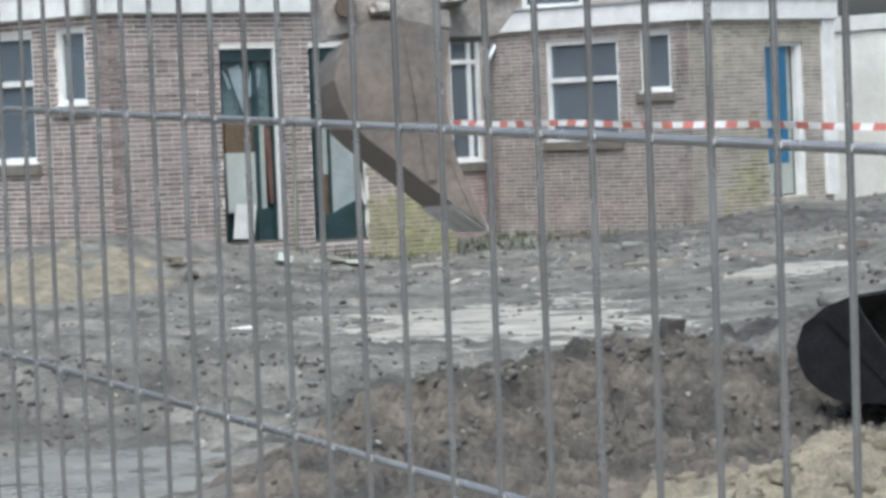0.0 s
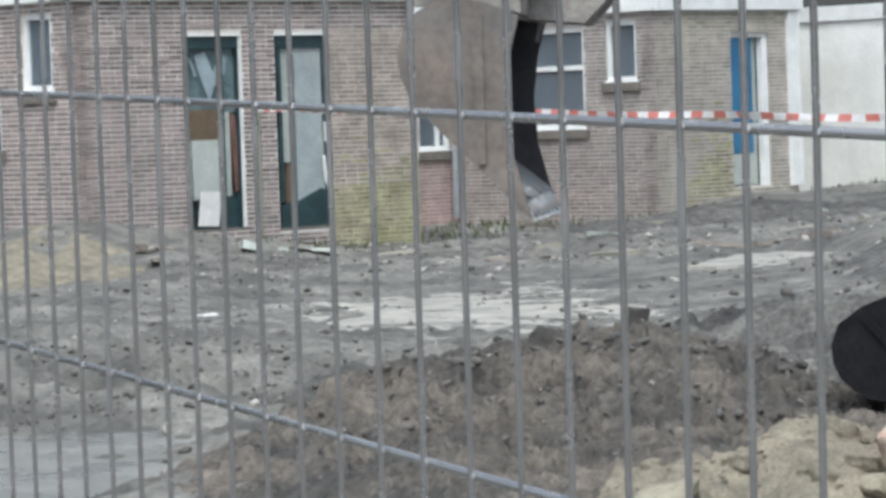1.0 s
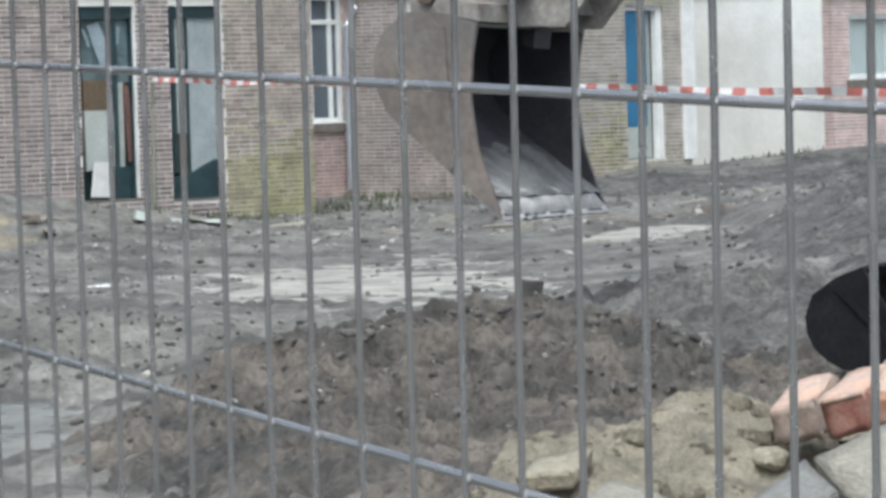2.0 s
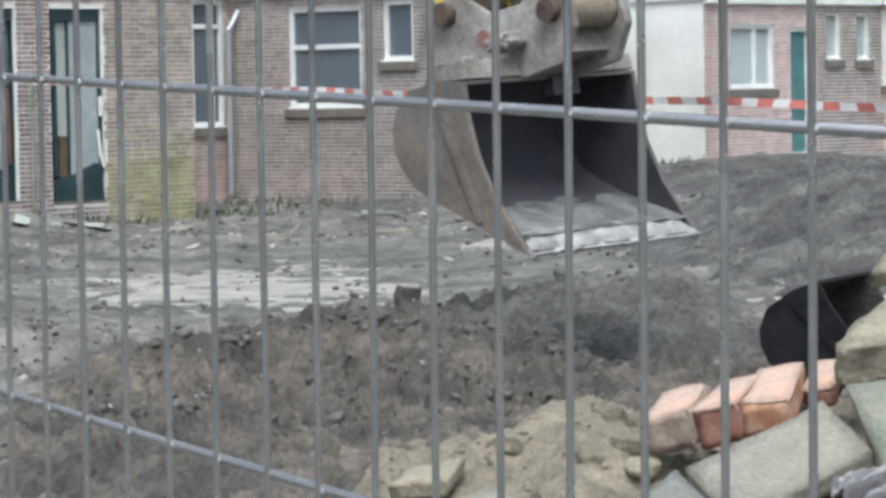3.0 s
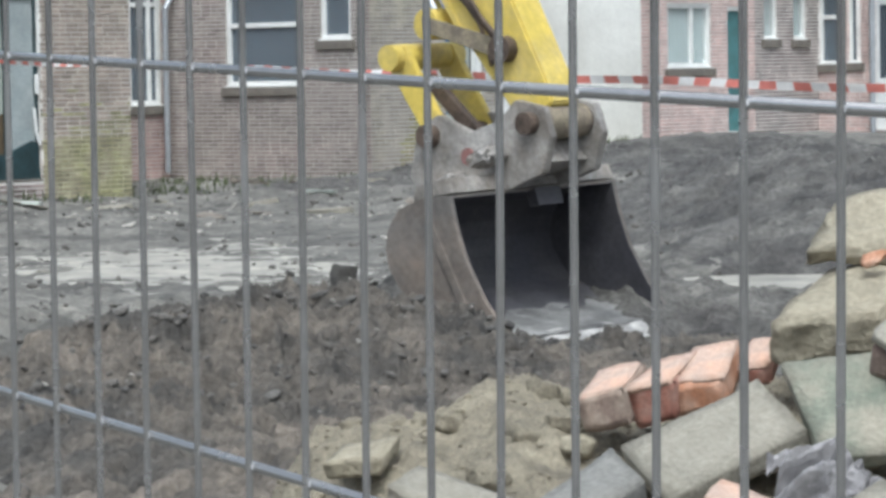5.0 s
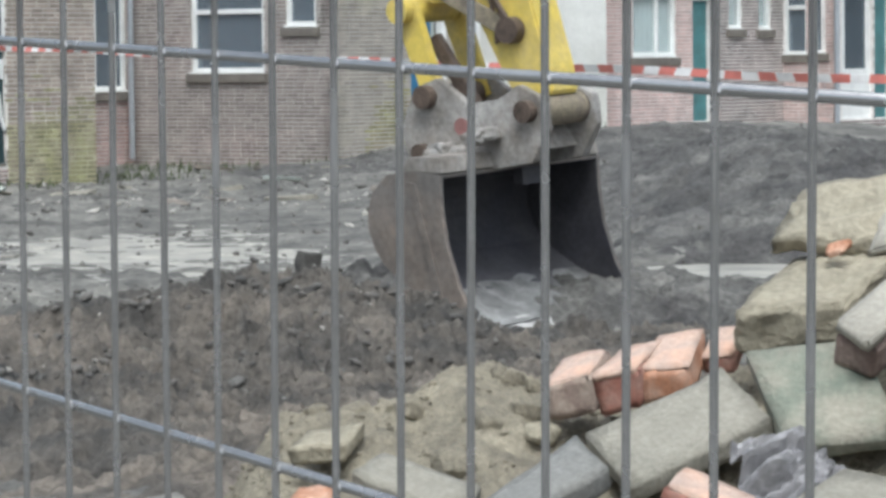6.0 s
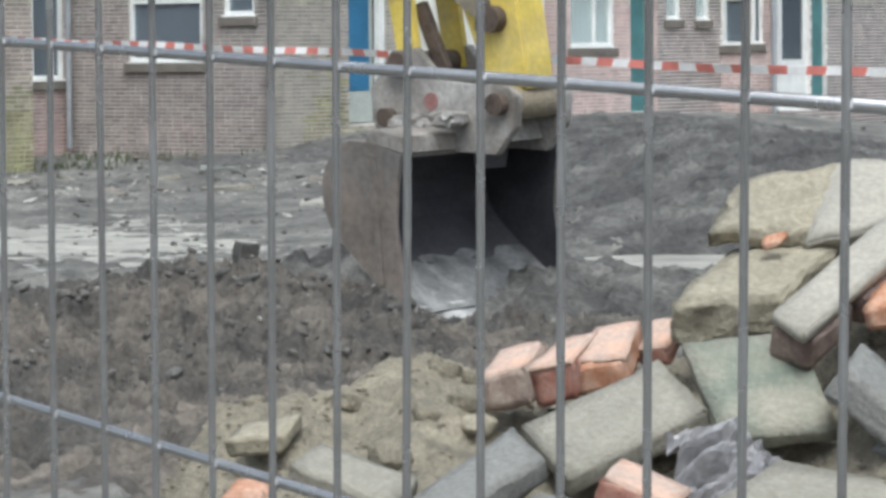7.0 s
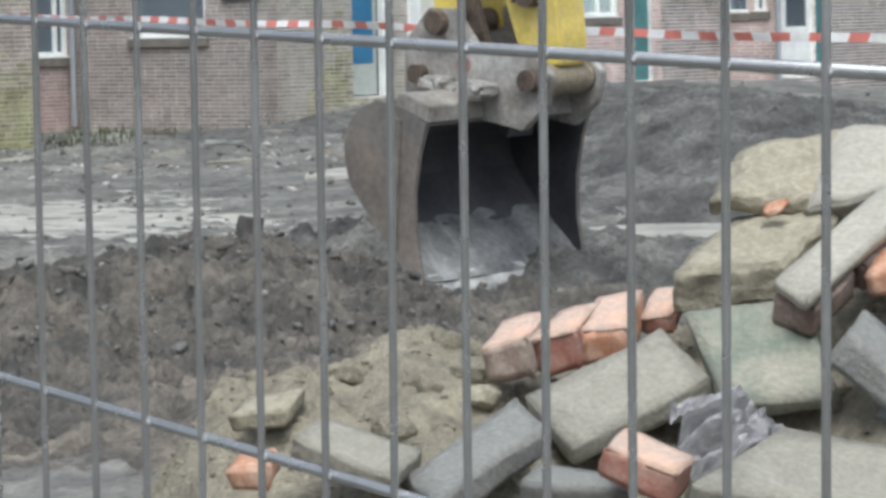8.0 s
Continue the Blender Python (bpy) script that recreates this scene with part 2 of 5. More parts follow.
def part(name, bm, mat, parent, label="", m=None, smooth=False):
    ob = new(name, mesh_of(bm, name, mat, smooth))
    ob.parent = parent
    if m is not None:
        ob.matrix_basis = m
    return tagged(ob, label)


def solo(name, bm, mat, label, category, m=None, group="", kind="", smooth=False):
    ob = new(name, mesh_of(bm, name, mat, smooth))
    if m is not None:
        ob.matrix_basis = m
    return tagged(ob, label, category, group, kind)


def add_box(bm, lo, hi, bevel=0.0, mi=0):
    vs = [bm.verts.new((x, y, z)) for x in (lo[0], hi[0]) for y in (lo[1], hi[1]) for z in (lo[2], hi[2])]
    fs = [bm.faces.new([vs[i] for i in f]) for f in ((0, 1, 3, 2), (4, 6, 7, 5), (0, 4, 5, 1), (2, 3, 7, 6), (0, 2, 6, 4), (1, 5, 7, 3))]
    for f in fs:
        f.material_index = mi
    if bevel:
        es = {e for f in fs for e in f.edges}
        bmesh.ops.bevel(bm, geom=list(es), offset=bevel, segments=2, affect='EDGES', material=mi)
    return fs


def box(lo, hi, bevel=0.0):
    bm = bmesh.new()
    add_box(bm, lo, hi, bevel)
    return bm


def add_rod(bm, a, b, r0, r1=None, n=12):
    a, b = Vector(a), Vector(b)
    r1 = r0 if r1 is None else r1
    q = (b - a).to_track_quat('Z', 'Y').to_matrix()
    rings = []
    for c, r in ((a, r0), (b, r1)):
        rings.append([bm.verts.new(c + q @ Vector((r * math.cos(2 * math.pi * i / n), r * math.sin(2 * math.pi * i / n), 0))) for i in range(n)])
    for i in range(n):
        bm.faces.new((rings[0][i], rings[0][(i + 1) % n], rings[1][(i + 1) % n], rings[1][i]))
    bm.faces.new(rings[0][::-1])
    bm.faces.new(rings[1])


def rod(a, b, r0, r1=None, n=12):
    bm = bmesh.new()
    add_rod(bm, a, b, r0, r1, n)
    return bm


def add_prism(bm, poly, x0, x1):
    """Polygon in (y, z), extruded along x."""
    a = [bm.verts.new((x0, p, q)) for p, q in poly]
    b = [bm.verts.new((x1, p, q)) for p, q in poly]
    n = len(poly)
    bm.faces.new(a)
    bm.faces.new(b[::-1])
    for i in range(n):
        bm.faces.new((a[i], b[i], b[(i + 1) % n], a[(i + 1) % n]))


def prism(poly, x0, x1, bevel=0.0):
    bm = bmesh.new()
    add_prism(bm, poly, x0, x1)
    bmesh.ops.recalc_face_normals(bm, faces=bm.faces)
    if bevel:
        bmesh.ops.bevel(bm, geom=list(bm.edges), offset=bevel, segments=2, affect='EDGES')
    return bm


def rubble(size, seed, rough=0.03, cuts=3, bevel=0.006, chip=0.0):
    """A broken block: bevelled, subdivided and pushed about by noise."""
    sx, sy, sz = (s / 2 for s in size)
    bm = box((-sx, -sy, -sz), (sx, sy, sz))
    rnd = random.Random(seed)
    for v in bm.verts:
        v.co += Vector((rnd.uniform(-1, 1), rnd.uniform(-1, 1), rnd.uniform(-1, 1))) * chip
    bmesh.ops.bevel(bm, geom=list(bm.edges), offset=bevel, segments=2, affect='EDGES')
    bmesh.ops.subdivide_edges(bm, edges=[e for e in bm.edges if e.calc_length() > 0.03], cuts=cuts, use_grid_fill=True)
    for v in bm.verts:
        d = noise.noise_vector(v.co * 14 + Vector((seed * 7.1, 0, 0))) * rough + noise.noise_vector(v.co * 45 + Vector((0, seed, 0))) * rough * 0.35
        v.co += d
    return bm


def lump(size, seed, rough=0.25, sub=4):
    bm = bmesh.new()
    bmesh.ops.create_icosphere(bm, subdivisions=sub, radius=1.0)
    for v in bm.verts:
        d = noise.fractal(v.co * 1.4 + Vector((seed * 3.7, seed, 0)), 0.6, 2.0, 5)
        v.co *= 1 + rough * d
        v.co = Vector([math.copysign(abs(c) ** 0.62, c) for c in v.co])
        v.co = Vector((v.co.x * size[0] / 2, v.co.y * size[1] / 2, v.co.z * size[2] / 2))
    return bm


# ---- ground: one sheet, with banks, pits and heaps ----
@functools.lru_cache(maxsize=None)
def noise_grid(seed):
    return np.random.RandomState(seed).rand(256, 256)


def value_noise(x, y, seed):
    g = noise_grid(seed)
    xi, yi = np.floor(x).astype(int), np.floor(y).astype(int)
    fx, fy = x - xi, y - yi
    fx, fy = fx * fx * (3 - 2 * fx), fy * fy * (3 - 2 * fy)
    p = lambda i, j: g[(xi + i) % 256, (yi + j) % 256]
    return (p(0, 0) * (1 - fx) + p(1, 0) * fx) * (1 - fy) + (p(0, 1) * (1 - fx) + p(1, 1) * fx) * fy


def fbm(x, y, scale, octaves, seed, gain=0.55):
    out, amp, tot = 0.0, 1.0, 0.0
    for o in range(octaves):
        out = out + amp * (value_noise(x * scale * 2 ** o + 13.7 * o, y * scale * 2 ** o + 5.1 * o, seed + o) - 0.5)
        tot += amp
        amp *= gain
    return out / tot


def bell(x, y, cx, cy, rx, ry, turn=0.0, power=1.0):
    c, s = math.cos(radians(turn)), math.sin(radians(turn))
    u, v = ((x - cx) * c + (y - cy) * s) / rx, (-(x - cx) * s + (y - cy) * c) / ry
    return np.exp(-(u * u + v * v) ** power)


def ground_height(x, y):
    x, y = np.asarray(x, float), np.asarray(y, float)
    z = 0.10 * fbm(x, y, 0.35, 3, 3) + 0.10 * fbm(x, y, 1.1, 4, 11)
    cl = fbm(x, y, 3.2, 4, 21, 0.6)
    ridged = 0.12 - np.abs(fbm(x, y, 2.1, 4, 31, 0.6))
    near = np.exp(-((y - 18) / 9.0) ** 2)
    z = z + near * (0.16 * cl + 0.25 * ridged) + (1 - near) * 0.09 * cl
    # soil banks along the houses
    z = z + 0.42 * bell(x, y, -4.6, 39.6, 2.2, 1.6, -45) + 0.30 * bell(x, y, -3.0, 40.8, 1.8, 0.7, 45)
    z = z + 0.30 * bell(x, y, 4.7, 49.6, 1.8, 1.8) + 0.24 * bell(x, y, 7.5, 52.0, 3.0, 2.0) + 0.42 * bell(x, y, 10.5, 54.0, 4.0, 3.0)
    # dug-out heap before the bucket, and the pit behind it
    z = z + 0.27 * bell(x, y, 0.45, 17.5, 1.25, 1.3, 0, 2) + 0.10 * bell(x, y, 1.5, 17.0, 0.8, 1.0)
    z = z - 0.16 * bell(x, y, 4.6, 24.5, 0.9, 0.9) - 0.34 * bell(x, y, 2.9, 20.5, 1.4, 1.0) - 0.12 * bell(x, y, 2.4, 18.2, 0.9, 1.2)
    # dark heap beyond the pit
    z = z + 0.75 * bell(x, y, 5.8, 31.0, 2.6, 5.5) + 0.35 * bell(x, y, 8.0, 42.0, 4.0, 6.0)
    # wet hollow and broken bank
    z = z - 0.27 * bell(x, y, -2.45, 18.0, 1.35, 3.0, 0, 2)
    z = z + (-0.19 - z) * 0.62 * bell(x, y, -2.55, 18.0, 1.25, 3.2, 0, 2)
    z = z + 0.18 * bell(x, y, -2.0, 23.0, 1.2, 0.6) - 0.40 * bell(x, y, -1.85, 22.0, 0.55, 0.30) - 0.30 * bell(x, y, -1.05, 21.6, 0.35, 0.35) - 0.2 * bell(x, y, -0.6, 20.6, 0.9, 0.8)
    # silty flats
    flat = np.clip(bell(x, y, 2.1, 31.0, 2.9, 6.6, -8, 2) + 0.6 * bell(x, y, -1.2, 30.0, 1.8, 3.0, 0, 2) + 0.8 * bell(x, y, 4.75, 24.6, 0.9, 0.9, 0, 2) + 0.9 * bell(x, y, 3.7, 35.4, 0.9, 1.8, 0, 2), 0, 1)
    z = z * (1 - 0.66 * flat) - 0.062 * flat - 0.09 * bell(x, y, 4.75, 24.5, 1.0, 1.2)
    # churned surface: small lumps, softer on the silt
    rough = np.clip((y - 18) / 4, 0, 1) * np.clip((52 - y) / 6, 0, 1) * (1 - 0.35 * flat)
    z = z + rough * (0.10 * fbm(x, y, 4.5, 3, 41, 0.75) + 0.07 * (0.15 - np.abs(fbm(x, y, 2.6, 3, 44, 0.7))))
    return z


def ground():
    def steps(*spans):
        out = [spans[0][0]]
        for a, b, d in spans:
            out += list(np.linspace(a, b, max(2, int(round((b - a) / d)) + 1))[1:])
        return np.array(out)
    xs = steps((-600, -60, 60), (-60, -10, 5), (-10, -7, 0.2), (-7, -4.4, 0.08), (-4.4, 4.8, 0.034), (4.8, 11, 0.06), (11, 17, 0.2), (17, 70, 5), (70, 600, 60))
    ys = steps((-300, -10, 30), (-10, 6, 0.8), (6, 14, 0.10), (14, 24, 0.034), (24, 36, 0.045), (36, 48, 0.07), (48, 62, 0.16), (62, 120, 4), (120, 1500, 120))
    X, Y = np.meshgrid(xs, ys)
    Z = ground_height(X, Y) * np.clip(1 - (np.abs(Y - 30) - 40) / 40, 0, 1) * np.clip(1 - (np.abs(X) - 25) / 30, 0, 1)
    co = np.stack([X, Y, Z], -1).reshape(-1, 3)
    nx, ny = len(xs), len(ys)
    i = (np.arange(ny - 1)[:, None] * nx + np.arange(nx - 1)[None]).reshape(-1)
    quads = np.stack([i, i + 1, i + nx + 1, i + nx], -1)
    me = bpy.data.meshes.new("ground")
    me.vertices.add(len(co))
    me.vertices.foreach_set("co", co.reshape(-1))
    me.loops.add(quads.size)
    me.loops.foreach_set("vertex_index", quads.reshape(-1))
    me.polygons.add(len(quads))
    me.polygons.foreach_set("loop_start", np.arange(len(quads)) * 4)
    me.polygons.foreach_set("use_smooth", [True] * len(quads))
    me.update(calc_edges=True)
    me.materials.append(MUD)
    tagged(new("ground", me), "churned dark grey-brown mud of a demolition site", "ground", kind="structure")


ground()


def gz(x, y):
    return float(ground_height(x, y))


def heap_surface(x, y, m, lift, rough):
    rid = 0.13 - np.abs(fbm(x, y, 3.2, 5, 91, 0.66))
    return ground_height(x, y) + (m - 0.4 + 0.5 * fbm(x, y, 1.2, 4, 97)) * lift + rough * m * (1.2 * rid + 0.22 * fbm(x, y, 10.0, 3, 93, 0.7))


def dug_heap(x, y):
    return np.clip(bell(x, y, 0.9, 16.5, 2.2, 2.5, 0, 2) + 0.9 * bell(x, y, 2.3, 19.0, 1.1, 1.0, 0, 2) + 0.9 * bell(x, y, 1.1, 13.9, 1.9, 2.2, 0, 2), 0, 1)


def soil_heap(name, x0, x1, y0, y1, nx, ny, mask, lift, rough, label, mat):
    xs, ys = np.linspace(x0, x1, nx), np.linspace(y0, y1, ny)
    X, Y = np.meshgrid(xs, ys)
    m = mask(X, Y)
    Z = heap_surface(X, Y, m, lift, rough)
    i = (np.arange(ny - 1)[:, None] * nx + np.arange(nx - 1)[None]).reshape(-1)
    me = bpy.data.meshes.new(name)
    me.from_pydata(np.stack([X, Y, Z], -1).reshape(-1, 3).tolist(), [], np.stack([i, i + 1, i + nx + 1, i + nx], -1).tolist())
    me.polygons.foreach_set("use_smooth", [True] * len(me.polygons))
    me.materials.append(mat)
    tagged(new(name, me), label, "soil", kind="structure")


soil_heap("soil_heap_1", -1.9, 3.6, 11.4, 20.6, 340, 540, dug_heap, 0.12, 0.60,
          "heap of freshly dug dark brown soil", SOIL)
# dark sheet laid where the bucket's shadow and the hole look black
soil_heap("soil_heap_3", 1.0, 4.0, 18.6, 22.2, 130, 140, lambda x, y: np.clip(bell(x, y, 2.42, 20.2, 1.15, 1.0, 0, 2), 0, 1), 0.17, 0.22,
          "black soil sheet painted as the bucket's shadow in the pit", PIT_SHADE_SOIL)
soil_heap("soil_heap_5", 0.4, 4.8, 20.4, 24.6, 210, 200, lambda x, y: np.clip(np.maximum(bell(x, y, 2.4, 23.2, 1.35, 0.62, 6, 2), 0.54 * bell(x, y, 3.25, 22.1, 1.3, 1.15, 0, 2)), 0, 1), 0.36, 0.36,
          "bank of dark lumpy soil behind the digging pit", DARK_MUD)
soil_heap("soil_heap_4", 0.5, 9.0, 41.0, 50.0, 170, 180, lambda x, y: np.clip(bell(x, y, 4.2, 46.3, 2.9, 2.6, 0, 2), 0, 1), 0.10, 0.25,
          "dark churned mud before the brick house", DARK_MUD)
soil_heap("soil_heap_2", 3.2, 11.5, 22.0, 53.0, 240, 420, lambda x, y: np.clip(bell(x, y, 6.0, 31.0, 2.2, 7.0, -6, 2) + bell(x, y, 8.6, 46.0, 3.0, 7.0, 0, 2), 0, 1), 0.14, 0.32,
          "long heap of dark churned soil beyond the pit", DARK_MUD)


def puddle(name, cx, cy, rx, ry, level, turn, label, mat):
    bm = bmesh.new()
    c, s = math.cos(radians(turn)), math.sin(radians(turn))
    ring = []
    for i in range(96):
        a = 2 * math.pi * i / 96
        k = 1 + 0.35 * noise.fractal(Vector((math.cos(a) * 2.2, math.sin(a) * 2.2, cx)), 0.6, 2.0, 4)
        u, v = rx * k * math.cos(a), ry * k * math.sin(a)
        ring.append((cx + u * c - v * s, cy + u * s + v * c))
    top = [bm.verts.new((x, y, level)) for x, y in ring]
    bot = [bm.verts.new((x, y, level - 0.3)) for x, y in ring]
    bm.faces.new(top)
    bm.faces.new(bot[::-1])
    for i in range(96):
        bm.faces.new((top[i - 1], bot[i - 1], bot[i], top[i]))
    bmesh.ops.recalc_face_normals(bm, faces=bm.faces)
    solo(name, bm, mat, label, "puddle", kind="structure")


puddle("water_1", 2.1, 31.0, 2.8, 6.3, -0.047, -6, "pale grey silty puddle in churned mud", WATER)
puddle("water_2", -2.5, 18.0, 1.6, 3.1, -0.19, 0, "shallow greenish-grey rippled pool in a muddy hollow", POOL)
puddle("water_3", -1.4, 30.0, 0.8, 1.8, -0.052, 0, "thin silty puddle in churned mud", WATER)
puddle("water_5", 3.6, 35.3, 0.95, 1.9, 0.03, -10, "pale silty puddle beside the dark heap", WATER)
puddle("water_4", 4.8, 24.7, 1.0, 1.0, 0.015, 20, "small bright puddle beside the digging pit", WATER)


def clods(name, spots, mat, label, category, seed):
    """Loose lumps, each an uneven faceted shape, strewn about the spots (x, y, spread, count, size)."""
    rs = np.random.RandomState(seed)
    base = bmesh.new()
    bmesh.ops.create_icosphere(base, subdivisions=1, radius=1.0)
    shape = np.array([v.co for v in base.verts])
    faces = np.array([[v.index for v in f.verts] for f in base.faces])
    base.free()
    verts, polys, k = [], [], 0
    for cx, cy, rx, ry, n, size in spots:
        x, y = rs.normal(cx, rx * 0.6, n), rs.normal(cy, ry * 0.6, n)
        sz = size * rs.uniform(0.3, 1.0, n) * np.where(rs.rand(n) < 0.06, 2.0, 1.0)
        z = np.maximum(ground_height(x, y), heap_surface(x, y, dug_heap(x, y), 0.12, 0.60)) + sz * 0.3
        turn = rs.uniform(0, 6.3, n)
        sc = np.stack([rs.uniform(0.7, 1.6, n), rs.uniform(0.7, 1.2, n), rs.uniform(0.45, 0.9, n)], -1) * sz[:, None]
        p = shape[None] * rs.uniform(0.7, 1.25, (n, len(shape), 1)) * sc[:, None]
        c, s_ = np.cos(turn)[:, None], np.sin(turn)[:, None]
        verts.append(np.stack([x[:, None] + p[..., 0] * c - p[..., 1] * s_, y[:, None] + p[..., 0] * s_ + p[..., 1] * c, z[:, None] + p[..., 2] + 0.3 * p[..., 0]], -1).reshape(-1, 3))
        polys.append((faces[None] + (k + np.arange(n) * len(shape))[:, None, None]).reshape(-1, 3))
        k += n * len(shape)
    me = bpy.data.meshes.new(name)
    me.from_pydata(np.concatenate(verts).tolist(), [], np.concatenate(polys).tolist())
    me.polygons.foreach_set("use_smooth", [True] * len(me.polygons))
    me.materials.append(mat)
    tagged(new(name, me), label, category, kind="stuff")


clods("mud_clods", [(0.6, 17.2, 1.5, 1.5, 420, 0.026), (0.5, 15.4, 1.8, 1.6, 260, 0.022), (2.2, 18.6, 1.1, 1.5, 360, 0.030), (0.5, 24, 3.6, 4.0, 400, 0.024), (1.8, 31, 2.2, 4.5, 60, 0.035),
                    (5.2, 29, 2.6, 6, 800, 0.035), (1.5, 42, 6, 4, 450, 0.035), (-2.0, 22, 1.6, 1.5, 500, 0.028), (-2.5, 33, 3.0, 6.0, 600, 0.028), (8, 46, 5, 6, 500, 0.045)],
      CLOD, "loose clods of dark damp soil strewn on the mud", "soil", 5)
# extra clods in a darker colour, as the shaded undersides of lumps
clods("damp_clods", [(0.7, 17.3, 1.4, 1.3, 80, 0.038), (0.6, 15.6, 1.6, 1.2, 50, 0.036), (1.6, 18.6, 0.9, 0.8, 70, 0.040), (2.3, 23.1, 0.9, 0.3, 60, 0.05)],
      DARK_MUD, "dark clods standing in for clod shadows on the dug soil", "soil", 8)
clods("pale_chips", [(0.6, 17.2, 1.5, 1.5, 160, 0.016), (0.5, 25, 4.0, 5.0, 420, 0.02), (1.0, 39, 6, 5, 420, 0.035), (-2.5, 27, 2.5, 6.0, 420, 0.022), (6, 33, 3, 7, 220, 0.035)],
      CHIP, "small pale chips of mortar and stone strewn on the mud", "chips", 6)


# ---- houses ----
def wall_frame(a, b):
    """Pose of a wall: x along it from a to b, y outwards to the viewer's side, z up."""
    u = Vector((b[0] - a[0], b[1] - a[1], 0)).normalized()
    n = Vector((u.y, -u.x, 0))
    m = Matrix((u, n, Vector((0, 0, 1)))).transposed().to_4x4()
    m.translation = (a[0], a[1], 0)
    return m, (Vector(b) - Vector(a)).length


def pierced(length, height, thick, holes, z0=-0.4):
    """Wall slab from y=-thick to 0 with rectangular holes (x0, x1, z0, z1)."""
    xs = sorted({0.0, length, *[h[0] for h in holes], *[h[1] for h in holes]})
    zs = sorted({z0, height, *[h[2] for h in holes], *[h[3] for h in holes]})
    xs, zs = [x for x in xs if 0 <= x <= length], [z for z in zs if z0 <= z <= height]
    solid = lambda i, j: 0 <= i < len(xs) - 1 and 0 <= j < len(zs) - 1 and not any(h[0] - 1e-6 <= xs[i] and xs[i + 1] <= h[1] + 1e-6 and h[2] - 1e-6 <= zs[j] and zs[j + 1] <= h[3] + 1e-6 for h in holes)
    bm = bmesh.new()
    for i in range(len(xs) - 1):
        for j in range(len(zs) - 1):
            if not solid(i, j):
                continue
            x0, x1, a, b = xs[i], xs[i + 1], zs[j], zs[j + 1]
            quad = lambda *p: bm.faces.new([bm.verts.new(c) for c in p])
            quad((x0, 0, a), (x0, 0, b), (x1, 0, b), (x1, 0, a))
            quad((x0, -thick, a), (x1, -thick, a), (x1, -thick, b), (x0, -thick, b))
            if not solid(i - 1, j):
                quad((x0, 0, a), (x0, -thick, a), (x0, -thick, b), (x0, 0, b))
            if not solid(i + 1, j):
                quad((x1, 0, a), (x1, 0, b), (x1, -thick, b), (x1, -thick, a))
            if not solid(i, j - 1):
                quad((x0, 0, a), (x1, 0, a), (x1, -thick, a), (x0, -thick, a))
            if not solid(i, j + 1):
                quad((x0, 0, b), (x0, -thick, b), (x1, -thick, b), (x1, 0, b))
    bmesh.ops.remove_doubles(bm, verts=bm.verts, dist=1e-5)
    bmesh.ops.recalc_face_normals(bm, faces=bm.faces)
    return bm


COURSE, BRICK, JOINT = 0.0585, 0.192, 0.018


def brick_rows(length, height, holes, z0, seed):
    """Stretcher and header courses, clipped by the openings: (x0, x1, z0, z1)."""
    rnd = random.Random(seed)
    out = []
    row, z = 0, z0
    while z + COURSE <= height + 1e-6:
        za, zb = z + JOINT / 2, z + COURSE - JOINT / 2
        x = -(0.105 if row % 2 else 0.0) + rnd.uniform(-0.008, 0.008)
        while x < length:
            w = (BRICK if rnd.random() < 0.9 else 0.09) + rnd.uniform(-0.004, 0.004)
            x0, x1 = max(x, 0.002), min(x + w, length - 0.002)
            x += w + JOINT
            spans = [(x0, x1)]
            for h in holes:
                if zb > h[2] and za < h[3]:
                    nxt = []
                    for a, b in spans:
                        if b <= h[0] or a >= h[1]:
                            nxt.append((a, b))
                        else:
                            if a < h[0] - 0.01:
                                nxt.append((a, h[0]))
                            if b > h[1] + 0.01:
                                nxt.append((h[1], b))
                    spans = nxt
            for a, b in spans:
                if b - a > 0.03:
                    out.append((a, b, za, zb))
        z += COURSE
        row += 1
    return out


def joined_bricks(name, rows, mat, parent, label, seed, proud=0.007):
    rnd = random.Random(seed)
    verts, faces = [], []
    for a, b, c, d in rows:
        k, p = len(verts), proud + rnd.uniform(-0.003, 0.004)
        verts += [(a, -0.02, c), (b, -0.02, c), (b, -0.02, d), (a, -0.02, d), (a, p, c), (b, p, c), (b, p, d), (a, p, d)]
        faces += [(k + 4, k + 7, k + 6, k + 5), (k, k + 4, k + 5, k + 1), (k + 1, k + 5, k + 6, k + 2), (k + 2, k + 6, k + 7, k + 3), (k + 3, k + 7, k + 4, k)]
    me = bpy.data.meshes.new(name)
    me.from_pydata(verts, [], faces)
    me.materials.append(mat)
    ob = new(name, me)
    ob.parent = parent
    return tagged(ob, label, kind="stuff")


